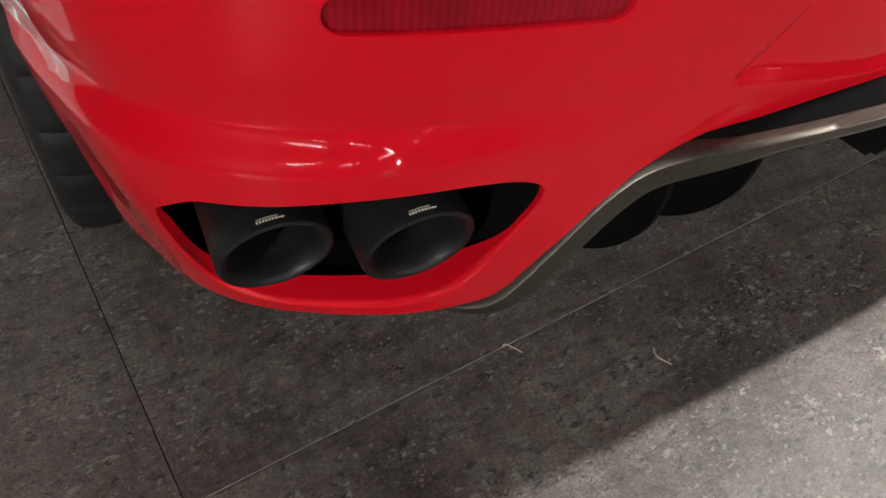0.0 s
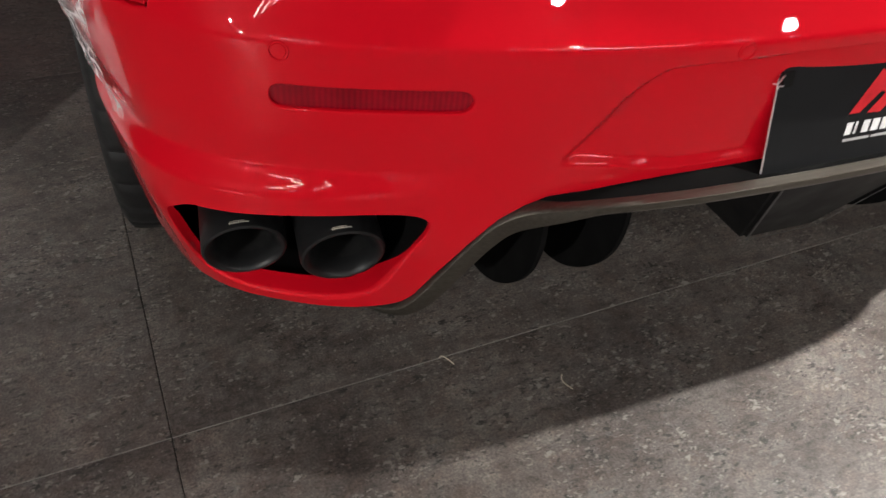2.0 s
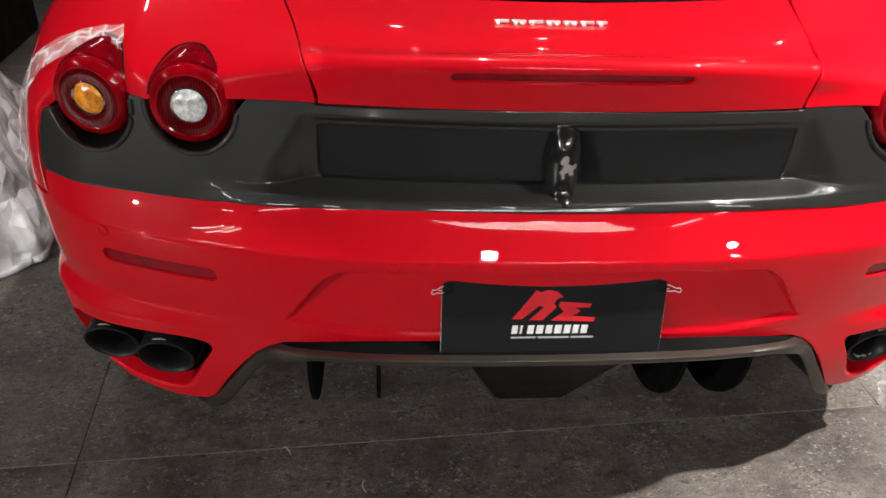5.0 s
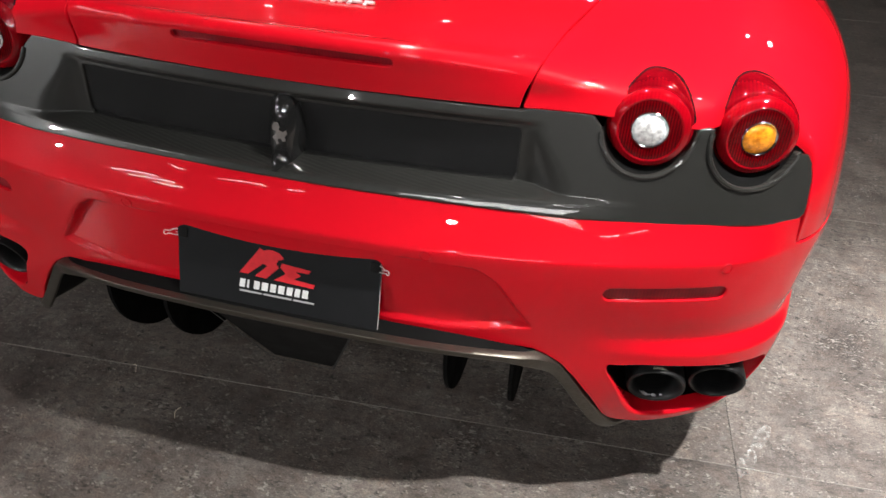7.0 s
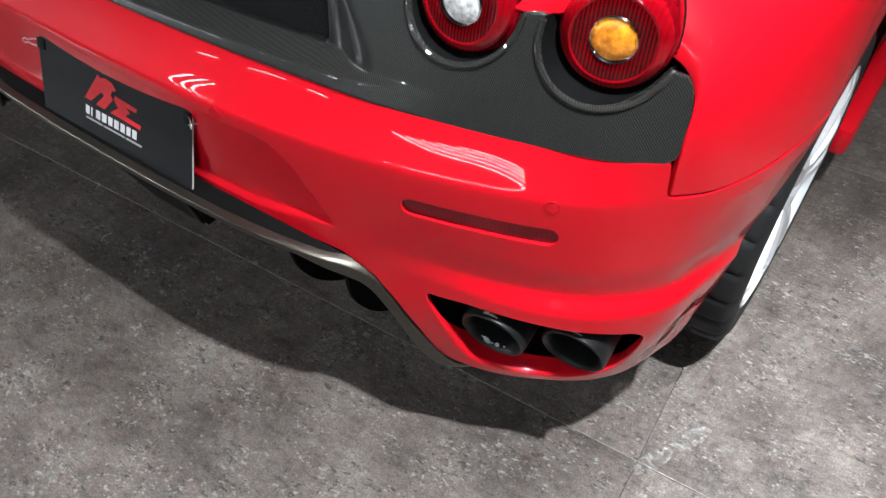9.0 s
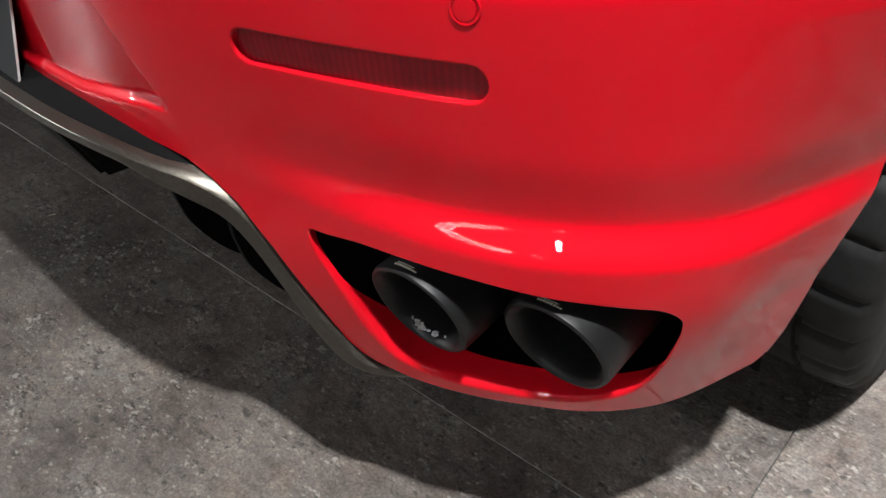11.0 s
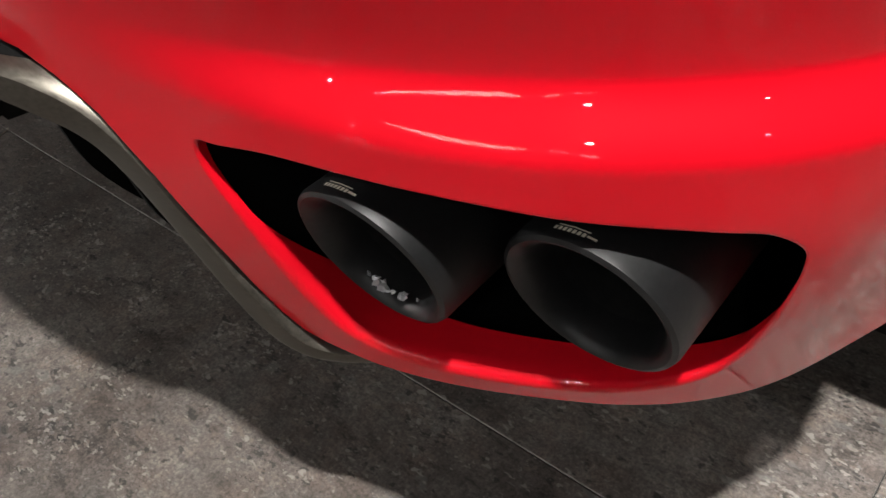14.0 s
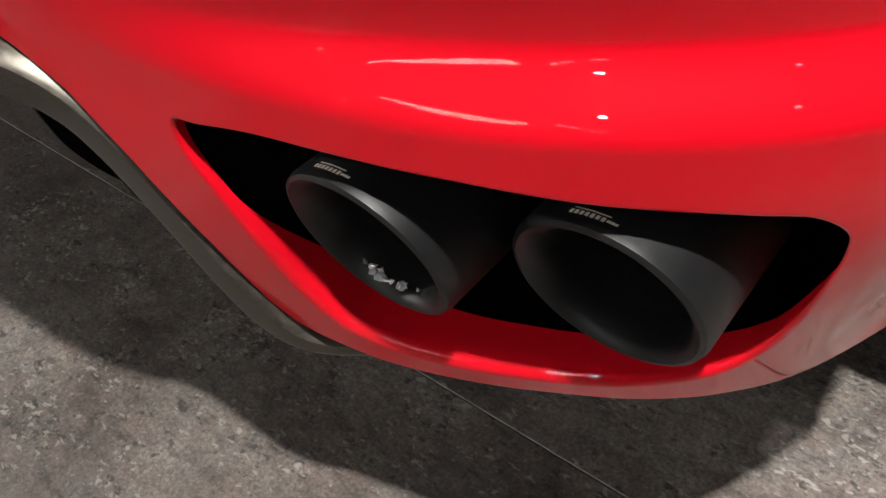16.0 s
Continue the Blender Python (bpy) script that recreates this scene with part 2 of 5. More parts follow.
def wrap_mat():
    """Silvery plastic sheet with sharp folds; its white highlights are painted into the colour."""
    m, t, s = mat("highlight_painted_wrap")
    v = coords(t)
    folds = node(t, "ShaderNodeTexVoronoi", Scale=7.0)
    folds.feature = "DISTANCE_TO_EDGE"
    warp = node(t, "ShaderNodeTexNoise", Scale=4.0, Detail=3.0)
    t.links.new(v, warp.inputs["Vector"])
    mv = t.nodes.new("ShaderNodeMixRGB")
    mv.inputs["Fac"].default_value = 0.25
    t.links.new(v, mv.inputs["Color1"])
    t.links.new(warp.outputs["Color"], mv.inputs["Color2"])
    t.links.new(mv.outputs["Color"], folds.inputs["Vector"])
    # grey sheet tone, with lit patches as the palest stop
    t.links.new(ramp(t, noise_tex(t, v, 5.0, 5, 0.6), [(0.32, (0.32, 0.31, 0.325)), (0.52, (0.58, 0.57, 0.59)), (0.64, (0.85, 0.85, 0.85))]), s.inputs["Base Color"])
    s.inputs["Roughness"].default_value = 0.22
    s.inputs["Coat Weight"].default_value = 0.5
    bump(t, s, folds.outputs["Distance"], 1.0, 0.08)
    return m


def emit(name, color, strength):
    m, t, s = mat(name)
    s.inputs["Base Color"].default_value = (0.8, 0.8, 0.8, 1)
    s.inputs["Emission Color"].default_value = (*color, 1)
    s.inputs["Emission Strength"].default_value = strength
    return m


RED = red_paint()
CARBON = carbon()
FLOOR = floor_mat()
BLACK = plain("black_plastic", (0.006, 0.006, 0.006), 0.6, vary=0.25, relief=0.1)
# near-black for underbody parts; in hollows and gaps it paints deep shade
DARK = plain("underbody_shade_black", (0.0025, 0.0025, 0.0025), 0.8)
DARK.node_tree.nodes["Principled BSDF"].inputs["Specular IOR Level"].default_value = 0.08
BLACK.node_tree.nodes["Principled BSDF"].inputs["Specular IOR Level"].default_value = 0.12
SATIN = plain("satin_black_steel", (0.007, 0.007, 0.0074), 0.46, 0.0, 240, 0.25, 0.12)
SATIN.node_tree.nodes["Principled BSDF"].inputs["Specular IOR Level"].default_value = 0.3
SOOT = plain("sooty_pipe_inside", (0.010, 0.010, 0.010), 0.5, 0.3, 120, 0.5, 0.3)
TITAN = brushed("bronze_grey_metal", (0.098, 0.089, 0.075), 0.40)
CHROME = plain("chrome", (0.85, 0.85, 0.86), 0.08, 1.0, 30, 0.03)
# pale half-metal foil: the glints in the pipe are put into its colour
FOIL = plain("glint_pale_foil", (0.82, 0.83, 0.86), 0.2, 0.5, 200, 0.3, 0.3)
BADGE = plain("satin_chrome", (0.9, 0.9, 0.9), 0.3, 0.7, 30, 0.03)
SILVER = plain("silver_wheel_paint", (0.72, 0.73, 0.75), 0.32, 0.35, 40, 0.06, coat=0.6)
RUBBER = plain("tyre_rubber", (0.009, 0.009, 0.009), 0.68, 0, 90, 0.3, 0.2)
RUBBER.node_tree.nodes["Principled BSDF"].inputs["Specular IOR Level"].default_value = 0.25
GLASS = plain("dark_engine_glass", (0.006, 0.006, 0.007), 0.06, 0, 8, 0.1, coat=1)
LENS = lens_red("red_lamp_lens", (0.30, 0.001, 0.006))
LENSCORE = lens_red("ribbed_lamp_lens", (0.15, 0.0005, 0.003), 0.1, 0.3, 70.0, 0.5)
LENSRIM = lens_red("red_lamp_hood", (0.19, 0.001, 0.005), 0.04)
CLEAR = plain("clear_bulb_lens", (0.62, 0.62, 0.61), 0.2, 0.1, 110, 0.55, 0.9, coat=1)
AMBER = plain("amber_bulb_lens", (0.85, 0.22, 0.012), 0.2, 0.0, 90, 0.65, 0.9, coat=1)
REFLECT = lens_red("red_reflector", (0.26, 0.002, 0.010), 0.25, 0.8, 55.0, 0.35)
BOARD = plain("black_show_board", (0.0095, 0.010, 0.011), 0.45, 0, 14, 0.12)
BOARDEDGE = plain("board_edge", (0.45, 0.43, 0.41), 0.5)
BOARD.node_tree.nodes["Principled BSDF"].inputs["Specular IOR Level"].default_value = 0.18
LOGO_RED = plain("printed_red", (0.62, 0.015, 0.025), 0.45)
LOGO_WHITE = plain("printed_white", (0.72, 0.72, 0.72), 0.45)
LOGO_GOLD = plain("etched_mark", (0.78, 0.73, 0.60), 0.45, 0.2)
FILM = film_mat()
WRAP = wrap_mat()
WALLMAT = plain("dark_wall", (0.10, 0.095, 0.09), 0.7, 0, 3, 0.2)
CEILMAT = plain("dark_ceiling", (0.05, 0.05, 0.05), 0.8, 0, 3, 0.2)
TUBE = emit("lamp_tube", (1.0, 0.98, 0.95), 40.0)
DISC = emit("lamp_disc", (1.0, 0.97, 0.93), 110.0)
GREYBOX = plain("grey_label_card", (0.45, 0.44, 0.42), 0.6)


# ---------------------------------------------------------------- mesh tools
def obj(name, verts, faces, material, parent=None, label="", smooth=True, normals=None):
    me = bpy.data.meshes.new(name)
    me.from_pydata([tuple(map(float, v)) for v in verts], [], [tuple(map(int, f)) for f in faces])
    me.materials.append(material)
    me.polygons.foreach_set("use_smooth", [smooth] * len(me.polygons))
    me.update()
    if normals is not None:
        me.normals_split_custom_set_from_vertices([tuple(map(float, n)) for n in normals])
    ob = new(name, me)
    if parent is not None:
        ob.parent = parent
    if label:
        ob["label"] = label
    return ob


def part(name, bm, material, parent=None, label="", smooth=True):
    me = bpy.data.meshes.new(name)
    bmesh.ops.recalc_face_normals(bm, faces=bm.faces)
    bm.to_mesh(me)
    bm.free()
    me.materials.append(material)
    me.polygons.foreach_set("use_smooth", [smooth] * len(me.polygons))
    if smooth:
        me.set_sharp_from_angle(angle=radians(40))
    ob = new(name, me)
    if parent is not None:
        ob.parent = parent
    if label:
        ob["label"] = label
    return ob


def box(bm, x0, y0, z0, x1, y1, z1, bevel=0.0, m=None):
    r = bmesh.ops.create_cube(bm, size=1)
    vs = r["verts"]
    bmesh.ops.scale(bm, vec=(x1 - x0, y1 - y0, z1 - z0), verts=vs)
    bmesh.ops.translate(bm, vec=((x0 + x1) / 2, (y0 + y1) / 2, (z0 + z1) / 2), verts=vs)
    if bevel:
        es = list({e for v in vs for e in v.link_edges})
        r = bmesh.ops.bevel(bm, geom=es, offset=bevel, segments=2, affect="EDGES", profile=0.5)
        vs = list({v for f in r["faces"] for v in f.verts} | {v for v in vs if v.is_valid})
    if m is not None:
        bmesh.ops.transform(bm, matrix=m, verts=vs)
    return vs


def lathe(name, profile, material, parent, m, n=48, label="", cut=None):
    """A turned form: profile of (radius, along), axis along local z; cut(x, y) shifts a point along the axis."""
    verts, faces = [], []
    for r, h in profile:
        for k in range(n):
            a = 2 * math.pi * k / n
            x, y = r * math.cos(a), r * math.sin(a)
            verts.append(m @ Vector((x, y, h + (cut(x, y, h) if cut else 0))))
    for i in range(len(profile) - 1):
        for k in range(n):
            a, b = i * n + k, i * n + (k + 1) % n
            faces.append((a, b, b + n, a + n))
    return finish(name, verts, faces, material, parent, label)


def finish(name, verts, faces, material, parent=None, label=""):
    bm = bmesh.new()
    vs = [bm.verts.new(v) for v in verts]
    for f in faces:
        try:
            bm.faces.new([vs[i] for i in f])
        except ValueError:
            pass
    bmesh.ops.remove_doubles(bm, verts=bm.verts, dist=1e-5)
    bmesh.ops.dissolve_degenerate(bm, edges=bm.edges, dist=1e-6)
    return part(name, bm, material, parent, label)


def sweep(name, path, section, material, parent, label="", up=(0, 0, 1), closed_section=True, caps=True):
    """A section of (side, up) points carried along a path."""
    path = [Vector(p) for p in path]
    verts, faces, n = [], [], len(section)
    for i, p in enumerate(path):
        d = (path[min(i + 1, len(path) - 1)] - path[max(i - 1, 0)]).normalized()
        u = Vector(up(i / (len(path) - 1)) if callable(up) else up)
        side = d.cross(u).normalized()
        u = side.cross(d).normalized()
        verts += [p + side * a + u * b for a, b in section]
    for i in range(len(path) - 1):
        for k in range(n if closed_section else n - 1):
            a, b = i * n + k, i * n + (k + 1) % n
            faces.append((a, b, b + n, a + n))
    if caps and closed_section:
        faces += [tuple(range(n)), tuple(range(len(verts) - n, len(verts)))]
    return finish(name, verts, faces, material, parent, label)


def tube(name, path, radius, material, parent, label="", n=8):
    return sweep(name, path, [(radius * math.cos(2 * math.pi * k / n), radius * math.sin(2 * math.pi * k / n)) for k in range(n)], material, parent, label, up=(0.13, 0.21, 0.97))


def surface_normals(f, uv, flip=1.0, e=4e-4):
    du = f(uv[:, 0] + e, uv[:, 1]) - f(uv[:, 0] - e, uv[:, 1])
    dv = f(uv[:, 0], uv[:, 1] + e) - f(uv[:, 0], uv[:, 1] - e)
    n = np.cross(du, dv) * flip
    return n / np.maximum(np.linalg.norm(n, axis=1), 1e-12)[:, None]


def skin(name, f, outline, holes, us, vs, material, parent, label="", flip=1.0, rim=0.010, rim_dir=None, rims=(), fold=0.0025, folds=()):
    """A curved sheet: f maps a flat outline with holes to space. The edges fold inwards by rim; rims gives each hole's own depth."""
    outline = np.asarray(outline, float)
    loops = [outline] + [np.asarray(h, float) for h in holes]
    g = np.stack(np.meshgrid(us, vs, indexing="ij"), -1).reshape(-1, 2)
    keep = inside(g, outline)
    for h in loops[1:]:
        keep &= ~inside(g, h)
    g = g[keep]
    edge = np.vstack(loops)
    gap = 0.45 * min(np.median(np.diff(us)), np.median(np.diff(vs)))
    near = np.full(len(g), 9.0)
    for c in np.array_split(np.arange(len(edge)), max(1, len(edge) // 200)):
        near = np.minimum(near, np.sqrt(((g[:, None] - edge[None, c]) ** 2).sum(-1)).min(1))
    g = g[near > gap]
    pts, edges, n0 = np.vstack([edge, g]), [], 0
    for lp in loops:
        edges += [(n0 + i, n0 + (i + 1) % len(lp)) for i in range(len(lp))]
        n0 += len(lp)
    from mathutils import geometry
    v2, _, tris, ov, _, _ = geometry.delaunay_2d_cdt([Vector(p) for p in pts], edges, [], 0, 1e-7)
    uv = np.array([tuple(v) for v in v2])
    tris = np.array([t for t in tris if len(t) == 3])
    mid = uv[tris].mean(1)
    ok = inside(mid, outline)
    for h in loops[1:]:
        ok &= ~inside(mid, h)
    tris = tris[ok]
    p, nrm = f(uv[:, 0], uv[:, 1]), surface_normals(f, uv, flip)
    verts, normals, faces = list(p), list(nrm), [tuple(t) if flip > 0 else tuple(t[::-1]) for t in tris]
    # folded edges
    for li, lp in enumerate(loops):
        depth = rim if li == 0 else (rims[li - 1] if li - 1 < len(rims) else rim)
        if np.ndim(depth) == 0 and not depth:
            continue
        depth = np.reshape(depth, (-1, 1)) * np.ones((len(lp), 1))
        a, na = f(lp[:, 0], lp[:, 1]), surface_normals(f, lp, flip)
        tang = np.roll(a, -1, axis=0) - np.roll(a, 1, axis=0)
        out = np.cross(tang, na)
        out /= np.maximum(np.linalg.norm(out, axis=1), 1e-12)[:, None]
        area = 0.5 * np.sum(lp[:, 0] * np.roll(lp[:, 1], -1) - np.roll(lp[:, 0], -1) * lp[:, 1])
        out *= np.sign(area) * flip * (1 if li == 0 else -1)
        deep = -na if rim_dir is None or li == 0 else np.broadcast_to(np.asarray(rim_dir, float), na.shape)
        w = np.reshape(folds[li - 1] if 0 < li <= len(folds) else fold, (-1, 1)) * np.ones((len(lp), 1))
        rings = [(a + out * w * math.sin(t) + deep * w * (1 - math.cos(t)), na * math.cos(t) + out * math.sin(t)) for t in np.linspace(0, math.pi / 2, 5)]
        rings.append((a + out * w + deep * np.maximum(depth, w * 1.05), out))
        base, n = len(verts), len(lp)
        for q, qn in rings:
            verts += list(q)
            normals += list(qn)
        for r in range(len(rings) - 1):
            for k in range(n):
                i, j = base + r * n + k, base + r * n + (k + 1) % n
                quad = (i, j, j + n, i + n)
                c = np.cross(verts[quad[1]] - verts[quad[0]], verts[quad[3]] - verts[quad[0]])
                if np.dot(c, rings[r + 1][1][k]) < 0:
                    quad = quad[::-1]
                faces.append(quad)
    return obj(name, verts, faces, material, parent, label, True, normals)


def net(grid):
    """A smooth surface through a net of places, over the unit square, as f(a, b)."""
    g = np.asarray(grid, float)
    na, nb = g.shape[:2]
    ka, kb = np.arange(na), np.arange(nb)
    rows = [[spline(kb, g[i, :, k]) for k in range(3)] for i in range(na)]
    fine_b = np.linspace(0, nb - 1, 241)
    table = np.array([[rows[i][k](fine_b) for k in range(3)] for i in range(na)])
    fine_a = np.linspace(0, na - 1, 241)
    full = np.array([[spline(ka, table[:, k, j])(fine_a) for j in range(241)] for k in range(3)])

    def f(a, b):
        x, y = np.clip(np.asarray(a, float), 0, 1) * 240, np.clip(np.asarray(b, float), 0, 1) * 240
        i, j = np.minimum(x.astype(int), 239), np.minimum(y.astype(int), 239)
        s, t = x - i, y - j
        # bilinear reading of a fine table
        return np.stack([(full[k][j, i] * (1 - s) * (1 - t) + full[k][j, i + 1] * s * (1 - t) + full[k][j + 1, i] * (1 - s) * t + full[k][j + 1, i + 1] * s * t) for k in range(3)], -1)
    return f


def sheet(name, f, na, nb, material, parent, label="", flip=False, a0=0.0, a1=1.0, b0=0.0, b1=1.0):
    a, b = np.meshgrid(np.linspace(a0, a1, na), np.linspace(b0, b1, nb), indexing="ij")
    p = f(a.ravel(), b.ravel())
    faces = []
    for i in range(na - 1):
        for j in range(nb - 1):
            q = (i * nb + j, (i + 1) * nb + j, (i + 1) * nb + j + 1, i * nb + j + 1)
            faces.append(q[::-1] if flip else q)
    return obj(name, p, faces, material, parent, label)


# ---------------------------------------------------------------- the room
def room():
    bm = bmesh.new()
    box(bm, -9, -12.1, -0.12, 9, 9, -0.002)
    base = tagged(part("floor", bm, plain("dark_joint", (0.03, 0.028, 0.026), 0.8), None, smooth=False), "grey-brown stone-look vinyl floor with thin dark joints", "floor", kind="structure")
    tile = None
    for j in range(-11, 8):
        for k in range(-5, 6):
            x, y = -0.944 + 1.9 * k, 0.203 + 1.2 * j
            if tile is None:
                bm = bmesh.new()
                box(bm, 0.0007, 0.0007, -0.03, 1.8993, 1.1993, 0.0, 0.0010)
                bm.normal_update()
                for f in bm.faces:
                    if f.normal.y < -0.3 and f.normal.z > 0.1:
                        f.material_index = 1
                tile = part("floor_tile", bm, FLOOR, base, smooth=False)
                tile.data.materials.append(plain("worn_tile_edge", (0.17, 0.155, 0.14), 0.5, 0, 30, 0.5))
                ob = tile
            else:
                ob = new("floor_tile", tile.data)
                ob.parent = base
            ob.matrix_basis = pose(0, 0, 0, 0, 0, 3.6) @ Matrix.Translation((x, y, 0))
    bm = bmesh.new()
    box(bm, -9, -12.1, CEILING, 9, 9, CEILING + 0.1)
    tagged(part("ceiling", bm, CEILMAT, None, smooth=False), "dark painted ceiling over the showroom", "ceiling", kind="structure")
    for name, b in (("wall_north", (-9, 8.9, 0, 9, 9, CEILING)), ("wall_south", (-9, -12.1, 0, 9, -12, CEILING)), ("wall_east", (8.9, -12, 0, 9, 8.9, CEILING)), ("wall_west", (-9, -12, 0, -8.9, 8.9, CEILING))):
        bm = bmesh.new()
        box(bm, *b)
        tagged(part(name, bm, WALLMAT, None, smooth=False), "plain dark grey showroom wall", "wall", kind="structure")


def spot_lamp():
    root = new("ceiling_spot_lamp")
    tagged(root, "round recessed ceiling spot lamp, switched on", "ceiling lamp", "ceiling spots")
    lathe("ring", [(0.055, 0.0), (0.075, 0.0), (0.078, 0.004), (0.078, 0.012), (0.055, 0.012), (0.055, 0.0)], SATIN, root, Matrix.Translation((0, 0, -0.012)), 32)
    lathe("lamp_disc", [(0.0001, 0.0), (0.052, 0.0)], DISC, root, Matrix.Translation((0, 0, -0.004)), 24)
    return root


def track_spot():
    root = new("track_spot_lamp")
    tagged(root, "black swivelling spot lamp on the ceiling, switched on", "ceiling lamp", "track spots")
    lathe("housing", [(0.075, 0.0), (0.081, 0.0), (0.083, 0.01), (0.083, 0.10), (0.065, 0.118), (0.012, 0.12), (0.012, 0.17)], SATIN, root, Matrix.Identity(4), 32)
    lathe("lamp_disc", [(0.0001, 0.012), (0.075, 0.012)], DISC, root, Matrix.Identity(4), 24)
    return root


def tube_lamp(length):
    root = new("ceiling_tube_lamp")
    tagged(root, "slim white ceiling tube lamp, switched on", "ceiling lamp", "ceiling tubes")
    bm = bmesh.new()
    box(bm, -length / 2, -0.03, -0.03, length / 2, 0.03, 0.0, 0.004)
    part("tray", bm, SATIN, root)
    n = 12
    path = [(-length / 2 + 0.02, 0, -0.042), (length / 2 - 0.02, 0, -0.042)]
    tube("light_tube", path, 0.019, TUBE, root, n=n)
    return root


def lamps():
    first = None
    for x, y, power, spread, blend in SPOTS:
        at = Matrix.Translation((x, y, CEILING))
        if first is None:
            first = spot_lamp()
            first.matrix_basis = at
        else:
            copy_thing(first, at)
        li = bpy.data.lights.new("spot_light", "SPOT")
        li.energy, li.color, li.spot_size, li.spot_blend, li.shadow_soft_size = power, (1.0, 0.965, 0.925), radians(spread), blend, 0.05
        ob = new("spot_light", li)
        ob.matrix_basis = Matrix.Translation((x, y, CEILING - 0.03))
    # spots on the ceiling behind the car, turned towards its tail
    first = None
    for x, y, power in AIMED:
        at = look((x, y, CEILING - 0.12), (0.0, 0.1, 0.5))
        if first is None:
            first = track_spot()
            first.matrix_basis = at
        else:
            copy_thing(first, at)
        li = bpy.data.lights.new("spot_light", "SPOT")
        li.energy, li.color, li.spot_size, li.spot_blend, li.shadow_soft_size = power, (1.0, 0.975, 0.95), radians(34), 0.6, 0.05
        ob = new("spot_light", li)
        ob.matrix_basis = at @ Matrix.Translation((0, 0, -0.005))
    # short tubes behind the car, from end to end
    for x0, y0, x1, y1 in ((-4.5, -3.65, -3.8, -4.3), (-4.02, -3.6, -3.4, -4.2), (-3.5, -3.7, -3.15, -4.05), (-5.2, -6.3, -4.4, -6.0), (-3.5, -5.8, -2.75, -5.82), (-2.35, -5.7, -2.0, -5.75),
                           (2.5, -4.15, 3.2, -4.55), (3.6, -4.8, 4.5, -5.2)):
        tube_lamp(math.hypot(x1 - x0, y1 - y0)).matrix_basis = pose((x0 + x1) / 2, (y0 + y1) / 2, CEILING, 0, 0, math.degrees(math.atan2(y1 - y0, x1 - x0)))
    # slanting sets of long tubes
    for k, length in enumerate((2.95, 2.6, 2.2, 1.8, 1.2)):
        tube_lamp(length).matrix_basis = pose(2.2, -4.45 - 0.275 * k, CEILING, 0, 0, 22) @ Matrix.Translation((-length / 2, 0, 0))
    first = None
    for x, y in ((-3.6, -0.6), (-2.2, 3.6)):
        m = pose(x, y, CEILING, 0, 0, 90)
        if first is None:
            first = tube_lamp(1.8)
            first.matrix_basis = m
        else:
            copy_thing(first, m)


# ---------------------------------------------------------------- the car: body lines
PLAN = [(0, -.034), (.15, -.032), (.27, -.027), (.45, -.004), (.573, .023), (.68, .056), (.77, .094), (.835, .138), (.875, .178),
        (.904, .212), (.927, .252), (.946, .300), (.962, .356), (.973, .415), (.981, .49), (.986, .60), (.988, .78), (.986, 1.05), (.980, 1.35)]
PL = np.array(PLAN)
PU = np.r_[0, np.cumsum(np.hypot(*np.diff(PL, axis=0).T))]
plan_x, plan_y = even(PU, PL[:, 0], -1), even(PU, PL[:, 1])
UT = np.linspace(0, PU[-1], 4001)


def u_of_x(x):
    k = UT < PU[15]
    return np.interp(x, plan_x(UT[k]), UT[k])


def u_of_y(y):
    k = UT > 0.2
    return np.interp(y, plan_y(UT[k]), UT[k])


CREASE = 0.645
top_set = even([0, .3, .45, .6, .72, .8, .87, .95], [-.045, -.052, -.050, -.043, -.040, -.026, -.004, .0])
low_set = even([0, .3, .45, .6, .7, .8, .87, .95], [-.022, -.014, -.012, -.019, -.014, -.008, -.004, -.004])
ridge_set = even([0, .45, .55, .65, .75, .85, .95], [0, 0, .001, .008, .014, .016, .014])


